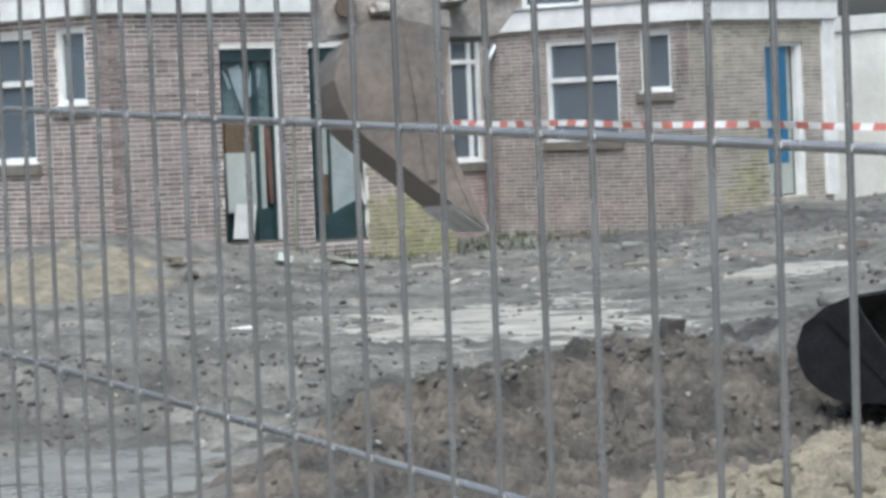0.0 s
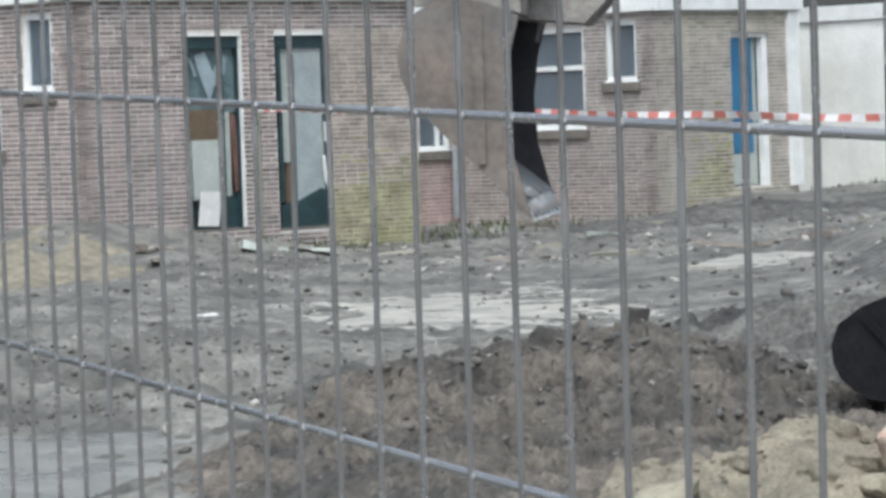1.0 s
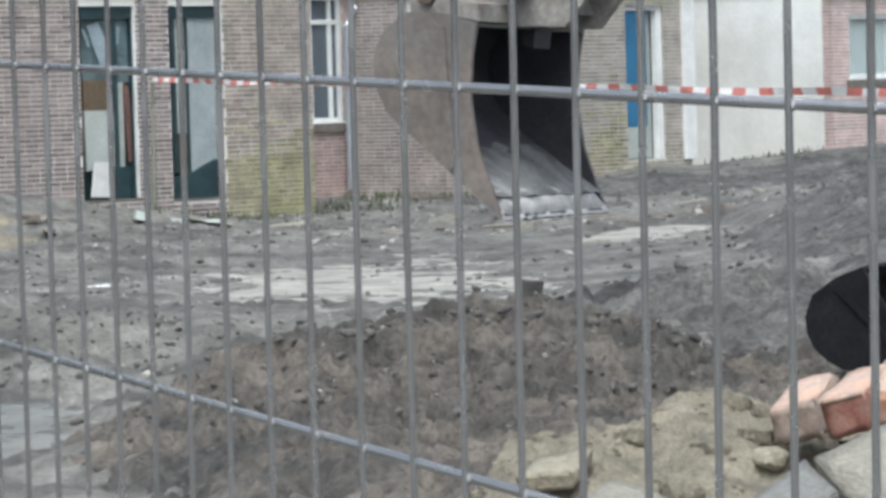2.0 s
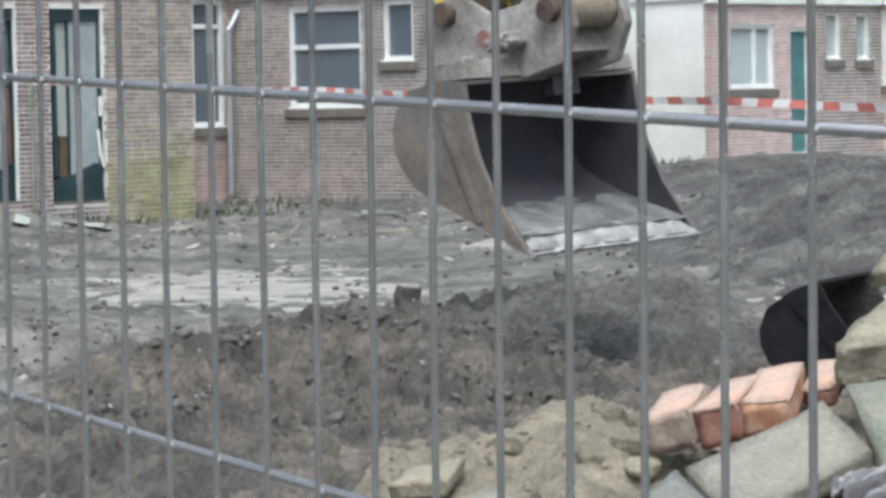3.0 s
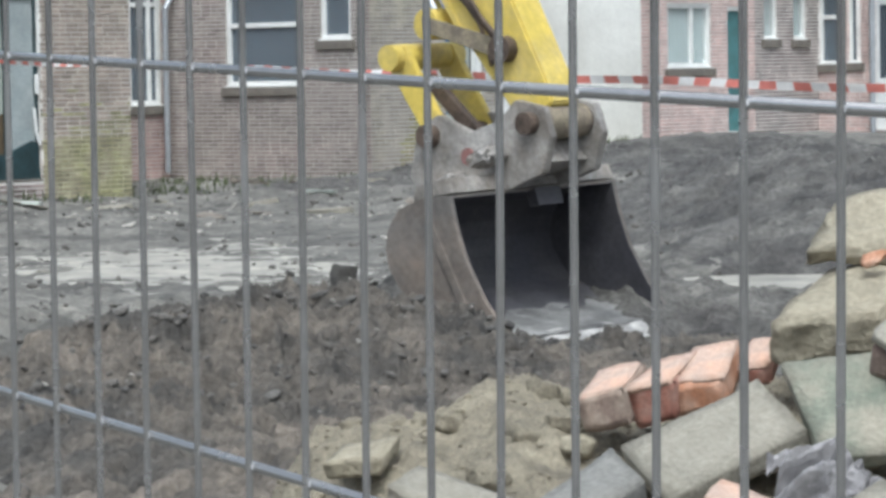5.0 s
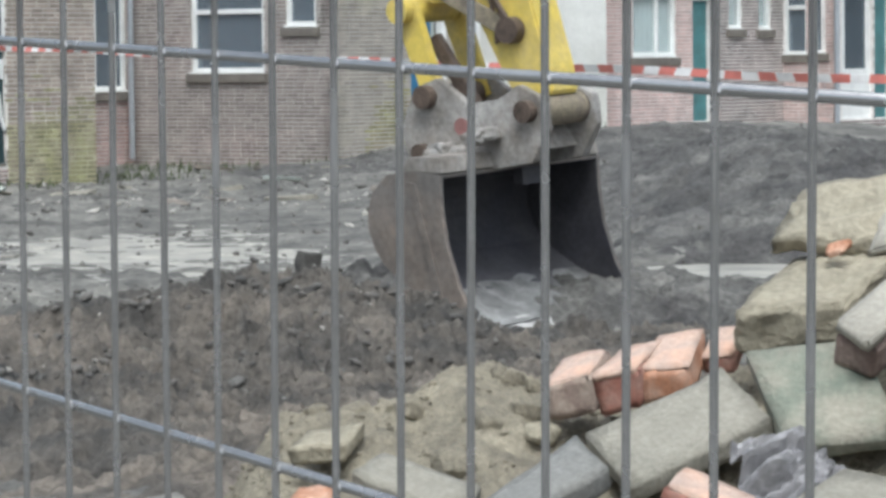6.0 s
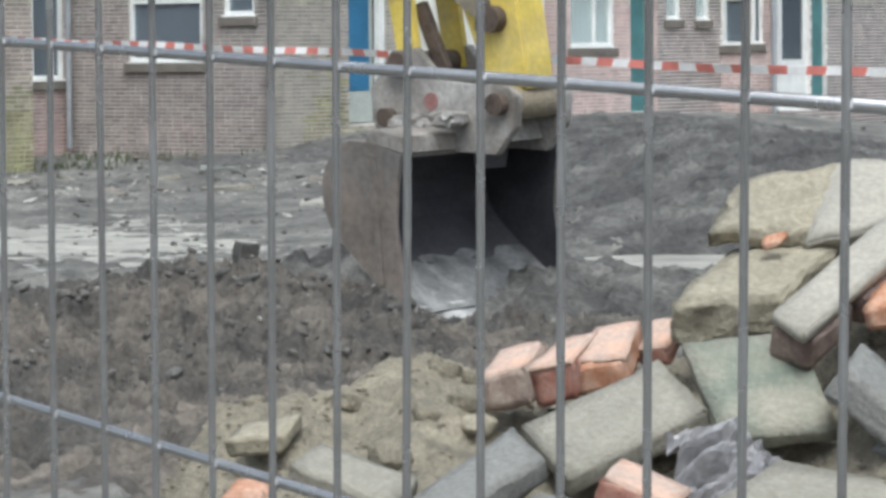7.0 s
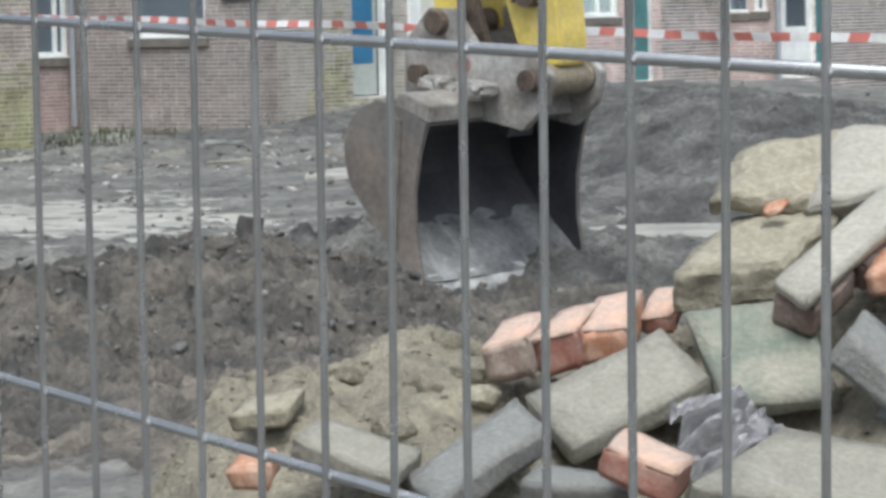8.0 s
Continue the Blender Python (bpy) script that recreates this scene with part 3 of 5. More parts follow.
def window(parent, x0, x1, z0, z1, transom=None, mullion=None, sill=True, fr=0.07, mat=None, curtain=False, deep=0.10):
    """Painted frame, glass and sill set into a wall's opening."""
    w = new("window")
    w.parent = parent
    mat = mat or WHITE
    bm = bmesh.new()
    y0, y1 = -deep, -deep + 0.07
    for lo, hi in (((x0, y0, z0), (x0 + fr, y1, z1)), ((x1 - fr, y0, z0), (x1, y1, z1)), ((x0 + fr, y0, z1 - fr), (x1 - fr, y1, z1)), ((x0 + fr, y0, z0), (x1 - fr, y1, z0 + fr))):
        add_box(bm, lo, hi, 0.006)
    if transom:
        add_box(bm, (x0 + fr, y0, transom - 0.035), (x1 - fr, y1 - 0.003, transom + 0.035), 0.006)
    if mullion:
        add_box(bm, (mullion - 0.035, y0, z0 + fr), (mullion + 0.035, y1 - 0.006, z1 - fr), 0.006)
    part("frame", bm, mat, w)
    g = part("pane", box((x0 + fr - 0.01, y0 + 0.02, z0 + fr - 0.01), (x1 - fr + 0.01, y0 + 0.028, z1 - fr + 0.01)), GLASS_C if curtain else GLASS, w)
    g.visible_shadow = False
    if sill:
        part("sill", box((x0 - 0.07, -0.02, z0 - 0.15), (x1 + 0.07, 0.06, z0 - 0.02), 0.012), SILL, w, "dark stone sill")
        part("sill_board", box((x0 - 0.02, -0.06, z0 - 0.018), (x1 + 0.02, 0.03, z0 + 0.012), 0.006), mat, w)
    if curtain:
        bmc = bmesh.new()
        n = 40
        cols = []
        for i in range(n + 1):
            x = x0 + fr + (x1 - x0 - 2 * fr) * i / n
            yy = -deep - 0.04 + 0.012 * math.sin(i * 1.3)
            cols.append((bmc.verts.new((x, yy, z0)), bmc.verts.new((x, yy, z1))))
        for i in range(n):
            bmc.faces.new((cols[i][0], cols[i + 1][0], cols[i + 1][1], cols[i][1]))
        part("curtain", bmc, CLOTH, w, "pale teal closed curtain")
    return w


def fascia(parent, length, z, drop=0.30, out=0.10, ext=(0.1, 0.1)):
    bm = box((-ext[0], -0.30, z), (length + ext[1], out, z + drop), 0.012)
    part("fascia", bm, WHITE, parent, "white painted roof edge")
    part("roof_trim", box((-ext[0] - 0.02, -0.30, z + drop + 0.002), (length + ext[1] + 0.02, out + 0.03, z + drop + 0.03), 0.006), ZINC, parent)


def facade(name, a, b, height, holes, brick, mortar, label, seed, thick=0.25, rows=True, z0=-0.1):
    m, length = wall_frame(a, b)
    wall = thing(name, label, "house wall", m, kind="structure")
    part("core", pierced(length, height, thick, holes), mortar, wall)
    data = brick_rows(length, height, holes, z0, seed) if rows else []
    return wall, length, data


def back_room(name, pts, height, label):
    """Closes a house behind its front walls: rear walls, floor and roof as one shell."""
    bm = bmesh.new()
    n = len(pts)
    lo, hi = [bm.verts.new((x, y, -0.05)) for x, y in pts], [bm.verts.new((x, y, height)) for x, y in pts]
    for i in range(n - 1):
        bm.faces.new((lo[i], lo[i + 1], hi[i + 1], hi[i]))
    bm.faces.new(lo)
    bmesh.ops.recalc_face_normals(bm, faces=bm.faces)
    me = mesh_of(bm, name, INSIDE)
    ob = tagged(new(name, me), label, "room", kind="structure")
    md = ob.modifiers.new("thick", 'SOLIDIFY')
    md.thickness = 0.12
    return ob


def roof(name, pts, z, label):
    bm = bmesh.new()
    lo, hi = [bm.verts.new((x, y, z)) for x, y in pts], [bm.verts.new((x, y, z + 0.2)) for x, y in pts]
    bm.faces.new(lo[::-1])
    bm.faces.new(hi)
    for i in range(len(pts)):
        bm.faces.new((lo[i - 1], lo[i], hi[i], hi[i - 1]))
    bmesh.ops.recalc_face_normals(bm, faces=bm.faces)
    solo(name, bm, ROOF, label, "roof", kind="structure")


# corners of the row, in plan
A_L, A0, C = (-7.48, 43.40), (-4.18, 40.10), (-0.205, 44.075)
J, K, E_ = (0.32, 51.86), (3.19, 48.99), (5.42, 51.22)
JB = (-3.0, 48.54)
WL, W0 = (5.75, 56.42), (7.87, 54.30)
G_, H_, I_ = (11.43, 57.86), (12.15, 57.14), (16.22, 61.21)
EAVE = 3.06

# house A, two derelict doors
EAVE_A = 3.12
HOLES_A = [(1.72, 2.63, 0.34, 2.72), (3.17, 4.07, 0.30, 2.72)]
wall_a, len_a, rows_a = facade("wall_doors", A0, C, EAVE_A, HOLES_A, BRICK_A, MORTAR_A, "brown brick wall of a derelict house with two smashed doors", 1)
fascia(wall_a, len_a, EAVE_A)
HOLES_AL = [(3.71, 4.27, 2.08, 3.00), (2.32, 3.27, 1.41, 2.97)]
wall_al, len_al, rows_al = facade("wall_side", A_L, A0, EAVE_A, HOLES_AL, BRICK_A, MORTAR_A, "brown brick side wall of the derelict house with white windows", 2)
fascia(wall_al, len_al, EAVE_A, ext=(0.0, -0.002))
window(wall_al, *HOLES_AL[0])
window(wall_al, *HOLES_AL[1], transom=2.37)
facade("wall_end", C, (-4.0, 47.87), EAVE_A, [], BRICK_Y, PLAIN_WALL, "mossy brick end wall of the derelict house", 3, rows=False)
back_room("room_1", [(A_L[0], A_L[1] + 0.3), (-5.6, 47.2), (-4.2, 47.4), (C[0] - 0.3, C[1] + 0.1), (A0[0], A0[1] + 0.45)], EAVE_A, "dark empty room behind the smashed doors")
roof("roof_1", [(A_L[0], A_L[1] + 0.1), (A0[0], A0[1] + 0.1), (C[0] - 0.1, C[1]), (-4.0, 47.87)], EAVE_A + 0.06, "flat bitumen roof with a white edge")


def sheet(pts, y, thick):
    """Flat board with the outline pts in (x, z)."""
    bm = bmesh.new()
    f1, f2 = [bm.verts.new((p, y, q)) for p, q in pts], [bm.verts.new((p, y - thick, q)) for p, q in pts]
    bm.faces.new(f1)
    bm.faces.new(f2[::-1])
    for i in range(len(pts)):
        bm.faces.new((f1[i - 1], f2[i - 1], f2[i], f1[i]))
    bmesh.ops.recalc_face_normals(bm, faces=bm.faces)
    return bm


def broken_door(parent, x0, x1, z0, z1, which):
    """Frame and smashed boards; u runs from 0 to 1 across the opening, v from 0 at its head to 1 at its foot."""
    d = new("door_%d" % which)
    d.parent = parent
    w, h = x1 - x0, z1 - z0

    def board(name, outline, y, mat, label="", thick=0.03):
        part(name, sheet([(x0 + u * w - 0.7 * y, z1 - v * h) for u, v in outline], y, thick), mat, d, label)

    def rect(u0, u1, v0, v1):
        return [(u0, v0), (u1, v0), (u1, v1), (u0, v1)]
    part("jamb", box((x1 - 0.028, -0.045, z0 + (0.02 if which == 1 else 1.4)), (x1 - 0.001, 0.006, z1), 0.004), WHITE, d, "white painted jamb")
    part("jamb", box((x1 - 0.05, -0.20, z0), (x1 - 0.001, -0.047, z1 - 0.03), 0.006), GREEN_P, d, "dark green jamb")
    part("jamb", box((x0 + 0.001, -0.12, z0), (x0 + 0.022, -0.01, z1 - 0.03), 0.006), GREEN_P, d, "dark green jamb")
    part("threshold", box((x0 + 0.001, -0.25, z0 - 0.02), (x1 - 0.001, 0.01, z0 + 0.012), 0.004), SILL, d, "dark stone threshold")
    part("head", box((x0 + 0.001, -0.06, z1 - 0.028), (x1 - 0.03, 0.006, z1 - 0.001), 0.004), WHITE, d)
    board("lintel_rail", rect(0.04, 0.93, 0.012, 0.075), -0.03, GREEN_P)
    if which == 1:
        board("pane", rect(0.05, 0.92, 0.07, 0.40), -0.10, TEAL_D, "dark teal pane", 0.012)
        board("torn_sheet", [(0.16, 0.11), (0.36, 0.09), (0.50, 0.20), (0.60, 0.09), (0.74, 0.12), (0.70, 0.20), (0.50, 0.27), (0.42, 0.345), (0.36, 0.30), (0.24, 0.20)], -0.075, CURTAIN, "torn hanging plastic sheet", 0.008)
        board("torn_sheet", [(0.06, 0.12), (0.12, 0.14), (0.20, 0.21), (0.16, 0.22)], -0.06, CURTAIN, "torn hanging plastic sheet", 0.008)
        board("panel", rect(0.06, 0.60, 0.385, 0.56), -0.08, BROWNBOARD, "brown board")
        board("panel", [(0.06, 0.54), (0.58, 0.54), (0.59, 0.83), (0.08, 0.845)], -0.06, PALE, "pale grey-green panel")
        board("panel", rect(0.66, 0.76, 0.40, 0.83), -0.10, PALE, "pale grey-green panel")
        board("panel", [(0.78, 0.40), (0.86, 0.42), (0.92, 0.80), (0.83, 0.81), (0.80, 0.60)], -0.08, REDBOARD, "red-brown splintered board")
        board("stile", rect(0.59, 0.66, 0.06, 0.99), -0.04, GREEN_P)
        board("kick_panel", [(0.05, 0.845), (0.60, 0.83), (0.92, 0.82), (0.96, 0.995), (0.05, 0.995)], -0.11, GREEN_P, "dark green kick panel")
    else:
        board("stile", rect(0.05, 0.12, 0.07, 0.86), -0.03, GREEN_P)
        board("panel", rect(0.11, 0.34, 0.08, 0.66), -0.09, PALE, "pale grey side panel")
        board("panel", rect(0.16, 0.34, 0.66, 0.87), -0.10, BROWNBOARD, "dull brown lower panel")
        board("leaf", [(0.355, 0.07), (0.885, 0.07), (0.885, 0.81), (0.355, 0.86)], -0.06, LEAF, "pale blue-grey battered door leaf", 0.04)
        board("stile", rect(0.33, 0.36, 0.07, 0.87), -0.045, GREEN_P)
        board("stile", rect(0.89, 0.94, 0.07, 0.55), -0.04, GREEN_P)
        board("kick_panel", [(0.05, 0.885), (0.18, 0.865), (0.34, 0.868), (0.55, 0.835), (0.82, 0.80), (0.92, 0.82), (0.97, 0.995), (0.05, 0.995)], -0.02, GREEN_P, "splintered dark green kick panel")
        board("handle", rect(0.90, 0.96, 0.46, 0.56), 0.0, WHITE, "white door plate", 0.02)
        board("splinter", [(0.85, 0.63), (0.89, 0.63), (0.93, 0.75), (0.99, 0.82), (0.96, 0.83), (0.88, 0.76)], 0.0, WHITE, "white splintered strip", 0.015)
    return tagged(d, "smashed dark green door with a white jamb" if which == 1 else "battered pale door with a splintered green base", "")


broken_door(wall_a, *HOLES_A[0], 1)
broken_door(wall_a, *HOLES_A[1], 2)

# house B, recessed wall, window wall and blue door
HOLES_JB = [(3.90, 4.58, 1.12, 3.02)]
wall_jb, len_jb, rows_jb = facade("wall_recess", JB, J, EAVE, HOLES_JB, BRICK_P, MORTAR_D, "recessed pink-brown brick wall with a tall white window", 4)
window(wall_jb, *HOLES_JB[0], transom=2.62, mullion=4.36)
fascia(wall_jb, len_jb, EAVE, ext=(0, -0.12))
HOLES_B = [(1.22, 2.69, 1.38, 2.86), (3.11, 3.71, 2.04, 2.92)]
wall_b, len_b, rows_b = facade("wall_windows", J, K, EAVE - 0.03, HOLES_B, BRICK_B, MORTAR_D, "grey-brown brick wall with two white-framed windows", 5)
window(wall_b, *HOLES_B[0], transom=2.27)
window(wall_b, *HOLES_B[1])
fascia(wall_b, len_b, EAVE - 0.03, ext=(-0.11, 0.08))
HOLES_E = [(1.67, 2.54, 0.45, 2.70)]
wall_e, len_e, rows_e = facade("wall_blue_door", K, E_, EAVE - 0.03, HOLES_E, BRICK_B, MORTAR_D, "mossy grey-brown brick wall with a blue door", 6)
fascia(wall_e, len_e, EAVE - 0.03, ext=(-0.002, 0.12))
door_b = new("door_3")
door_b.parent = wall_e
part("frame", box((1.67, -0.14, 2.64), (2.54, -0.04, 2.70), 0.006), WHITE, door_b)
part("frame", box((2.42, -0.14, 0.45), (2.54, -0.03, 2.638), 0.006), WHITE, door_b)
leaf = part("leaf", box((1.69, -0.13, 0.93), (2.24, -0.08, 2.63), 0.006), BLUE, door_b, "blue painted door leaf")
part("handle", box((1.73, -0.08, 1.50), (1.83, -0.03, 1.54), 0.008), ZINC, leaf)
part("kick_panel", box((1.69, -0.13, 0.47), (2.24, -0.082, 0.926), 0.006), PALE, door_b, "pale grey kick panel")
part("inner_panel", box((2.25, -0.20, 0.47), (2.415, -0.16, 2.63), 0.006), PALE, door_b, "pale grey side panel")
tagged(door_b, "blue door standing in a white frame", "")
corner_board = solo("corner_board", box((2.95, -0.02, 0.42), (3.22, 0.06, 3.03), 0.01), WHITE, "white painted corner board at the end of the brick wall", "board", wall_frame(K, E_)[0], kind="structure")
back_room("room_2", [(JB[0], JB[1] + 0.5), (-2.5, 53.5), (3.0, 55.5), (E_[0], E_[1] + 0.15), (K[0], K[1] + 0.5), (J[0], J[1] + 0.5)], EAVE, "dark rooms behind the brick house front")
roof("roof_2", [JB, (J[0], J[1]), (K[0], K[1] + 0.1), (E_[0], E_[1] + 0.1), (3.0, 55.5), (-2.5, 53.5)], EAVE + 0.06, "flat bitumen roof of the brick house")
upper, len_u, _ = facade("upper_wall", (-1.6, 55.9), (4.9, 54.5), 6.2, [(2.6, 3.6, 3.5, 5.2)], BRICK_B, PLAIN_WALL, "grey upper storey behind the flat roof", 8, rows=False)
window(upper, 2.6, 3.6, 3.5, 5.2, sill=False)


def downpipe(x, y, z0, z1, bend):
    t = thing("downpipe", "grey zinc rainwater downpipe in the inner wall corner", "pipe", Matrix.Translation((x, y, 0)), "downpipes")
    part("pipe", rod((0, 0, z0), (0, 0, z1), 0.045), ZINC, t)
    part("offset", rod((0, 0, z1), (bend, 0.12, z1 + 0.3), 0.045), ZINC, t)
    for z in (z0 + 0.5, z1 - 0.2):
        part("clip", rod((0, 0, z), (0, 0, z + 0.04), 0.055), ZINC, t)
    return t


downpipe(0.30, 51.62, 0.1, 2.55, 0.16)

# white garage
wall_w, len_w, _ = facade("wall_white", WL, W0, 3.10, [], WHITE_WALL, WHITE_WALL, "plain white rendered garage wall", 7, rows=False)
part("render", box((0.0, 0.002, -0.3), (len_w, 0.02, 2.94)), WHITE_WALL, wall_w)
part("trim", box((-0.05, -0.2, 2.95), (len_w + 0.04, 0.07, 3.20), 0.01), WHITE, wall_w, "white roof edge")
wall_wl, len_wl, rows_wl = facade("wall_gap", (4.4, 55.4), (5.75, 56.42), 3.0, [], BRICK_B, MORTAR_D, "shaded brick wall in the gap beside the garage", 9)

# house C: pink and grey fronts
HOLES_P = [(0.69, 1.90, 1.54, 2.57), (2.36, 2.88, 0.47, 2.52), (3.40, 3.80, 2.00, 2.77), (4.28, 4.66, 1.99, 2.77)]
EAVE_P = 2.90
MID = 3.14
dirp = Vector((G_[0] - W0[0], G_[1] - W0[1])).normalized()
PG = (W0[0] + dirp.x * MID, W0[1] + dirp.y * MID)
wall_p, len_p, rows_p = facade("wall_pink", W0, PG, EAVE_P, HOLES_P[:2], BRICK_P, MORTAR, "pink brick house front with a white window and a teal door", 10)
window(wall_p, *HOLES_P[0], mullion=1.42, curtain=True)
fascia(wall_p, len_p, EAVE_P, ext=(0.0, 0))
door_t = new("door_4")
door_t.parent = wall_p
part("frame", box((2.36, -0.14, 2.46), (2.88, -0.02, 2.52), 0.006), WHITE, door_t)
part("leaf", box((2.37, -0.13, 0.47), (2.87, -0.08, 2.455), 0.006), TEAL, door_t, "teal painted door leaf")
part("step", box((2.30, -0.1, 0.30), (2.94, 0.2, 0.46), 0.01), CONCRETE, door_t)
tagged(door_t, "closed teal door with a white head", "")
HG = [(h[0] - MID, h[1] - MID, h[2], h[3]) for h in HOLES_P[2:]]
wall_g, len_g, rows_g = facade("wall_grey", PG, G_, EAVE_P, HG, BRICK_B, MORTAR, "grey-brown brick house front with two narrow windows", 11)
for h in HG:
    window(wall_g, *h, curtain=True, fr=0.05)
fascia(wall_g, len_g, EAVE_P, ext=(0, -0.1))
HOLES_N = [(0.02, 0.47, 1.56, 2.80), (0.62, 0.86, 1.58, 2.80)]
wall_n, len_n, rows_n = facade("wall_corner", G_, H_, EAVE_P, HOLES_N, BRICK_P, MORTAR, "short brown brick wall with tall white windows", 12)
window(wall_n, *HOLES_N[0], transom=2.35, fr=0.05)
window(wall_n, *HOLES_N[1], fr=0.04)
fascia(wall_n, len_n, EAVE_P, ext=(-0.1, 0.05))
downpipe(12.18, 57.02, 0.1, 2.7, 0.1)
HOLES_I = [(0.10, 1.24, 0.45, 2.75), (1.28, 1.79, 0.45, 2.75)]
wall_i, len_i, rows_i = facade("wall_far", H_, I_, EAVE_P, HOLES_I, BRICK_B, MORTAR, "grey-brown brick front with a white door and a dark teal door", 13)
fascia(wall_i, len_i, EAVE_P, ext=(0, 0.1))
dw = new("door_5")
dw.parent = wall_i
part("leaf", pierced(1.14, 2.75, 0.05, [(0.36, 1.02, 1.30, 2.55)], 0.45), WHITE, dw, "white door leaf", pose(0.10, -0.08, 0))
part("pane", box((0.46, -0.115, 1.30), (1.12, -0.10, 2.55)), GLASS, dw)
tagged(dw, "white glazed door", "")
dt = new("door_6")
dt.parent = wall_i
part("leaf", box((1.29, -0.16, 0.45), (1.78, -0.10, 2.74), 0.006), TEAL, dt, "dark teal door leaf")
tagged(dt, "dark teal door beside the white one", "")
back_room("room_3", [(WL[0], WL[1] + 0.5), (9, 63), (16, 66), (I_[0], I_[1] + 0.2), (H_[0], H_[1] + 0.5), (G_[0], G_[1] + 0.5), (W0[0], W0[1] + 0.5)], EAVE_P - 0.06, "dark rooms behind the far house fronts")
roof("roof_3", [WL, (W0[0], W0[1] + 0.1), (G_[0], G_[1]), (H_[0], H_[1] + 0.1), I_, (16, 66), (9, 63)], EAVE_P + 0.1, "flat roof of the far houses")


# unseen wall added behind the viewer: darkens wire reflections, open at the right for highlights
solo("wall_behind", box((-40, -14.4, -0.4), (4, -14.0, 3.2)), PLAIN_WALL, "added unseen wall that darkens the reflections in the fence wires", "wall", kind="structure")


# ---- barrier tape ----
def tape():
    t = thing("barrier_tape", "red and white striped barrier tape stretched across the site", "tape")
    a, b = Vector((-2.13, 41.9, 1.785)), Vector((6.1, 18.6, 1.35))
    n = 104
    pts = []
    for i in range(n + 1):
        u = i / n
        p = a.lerp(b, u)
        p.z += 0.008 * math.sin(u * 37)
        pts.append(p)
    for i in range(n):
        bm = bmesh.new()
        p, q = pts[i], pts[i + 1]
        s = 0.029
        tw = lambda k: Vector((0.01 * math.sin(k * 0.5), 0.012 * math.cos(k * 0.37), 0))
        c = [p + Vector((0, 0, s)) + tw(i), p - Vector((0, 0, s)) - tw(i), q - Vector((0, 0, s)) - tw(i + 1), q + Vector((0, 0, s)) + tw(i + 1)]
        off = Vector((-0.94, -0.33, 0)) * 0.001
        f1, f2 = [bm.verts.new(v + off) for v in c], [bm.verts.new(v - off) for v in c]
        bm.faces.new(f1)
        bm.faces.new(f2[::-1])
        for k in range(4):
            bm.faces.new((f1[k - 1], f2[k - 1], f2[k], f1[k]))
        bmesh.ops.recalc_face_normals(bm, faces=bm.faces)
        part("stripe", bm, TAPE_R if i % 2 else TAPE_W, t, "red stripe" if i % 2 else "white stripe")


tape()
stake = solo("stake", rod((0, 0, -0.3), (0.03, 0, 1.56), 0.03, 0.025), CONCRETE_G, "thin green stake before the wall, holding the tape", "stake", Matrix.Translation((-2.16, 41.85, 0.2)))
solo("stake", rod((0, 0, -0.6), (0.03, 0, 1.42), 0.03), WOOD, "thin stake holding the far end of the tape", "stake", Matrix.Translation((6.1, 18.6, 0.0)))


# ---- site fence ----
def fence():
    m = pose(-0.5371, 4.1612, 1.6497, 0.6309, 1.9456, -66.6436)
    f = thing("site_fence", "galvanised wire mesh construction fence panel standing on the ground", "fence", m)
    x0, x1 = -0.4, 3.0
    rows = [k * 0.3088 for k in range(-5, 3)]
    # wires stand a little unevenly, in mm from an even tenth of a metre
    stray = dict(zip(range(2, 26), (0.5, 1.6, 2.6, 2.1, 0.8, -0.3, -0.9, -0.9, -1.9, -3.7, -2.7, -2.6, -2.0, -0.8, 0.3, 0.9, 1.6, 2.5, 2.3, 2.0, 0.6, 0.5, -0.3, -2.4)))
    top, bottom = 0.62, -1.55
    for z in rows:
        part("horizontal_wire", rod((x0, 0.0055, z), (x1, 0.0055, z), 0.0041, n=14), GALV, f, smooth=True)
    welds = bmesh.new()
    for i in range(-3, 30):
        rnd = random.Random(i)
        bm, rings = bmesh.new(), []
        for k in range(8):
            c = Vector((i * 0.1 + stray.get(i, 0) / 1000 + rnd.uniform(-0.0006, 0.0006), rnd.uniform(-0.001, 0.001), bottom + (top - bottom) * k / 7))
            rings.append([bm.verts.new(c + Vector((0.0029 * math.cos(j * math.pi / 5), 0.0029 * math.sin(j * math.pi / 5), 0))) for j in range(10)])
        for p, q in zip(rings, rings[1:]):
            for j in range(10):
                bm.faces.new((p[j], p[(j + 1) % 10], q[(j + 1) % 10], q[j]))
        part("vertical_wire", bm, GALV, f, smooth=True)
        for z in rows:
            bmesh.ops.create_icosphere(welds, subdivisions=1, radius=0.0047, matrix=Matrix.Translation((i * 0.1 + stray.get(i, 0) / 1000, 0.003, z)))
    tagged(part("weld", welds, GALV, f), kind="stuff")
    for x in (x0, x1):
        part("post", rod((x, 0, bottom - 0.12), (x, 0, top), 0.021), GALV, f)
        part("foot", box((x - 0.11, -0.32, bottom - 0.16), (x + 0.11, 0.32, bottom - 0.03), 0.02), CONCRETE, f, "concrete fence foot")
    for z in (bottom, top):
        part("rail", rod((x0, 0, z), (x1, 0, z), 0.019), GALV, f)


fence()


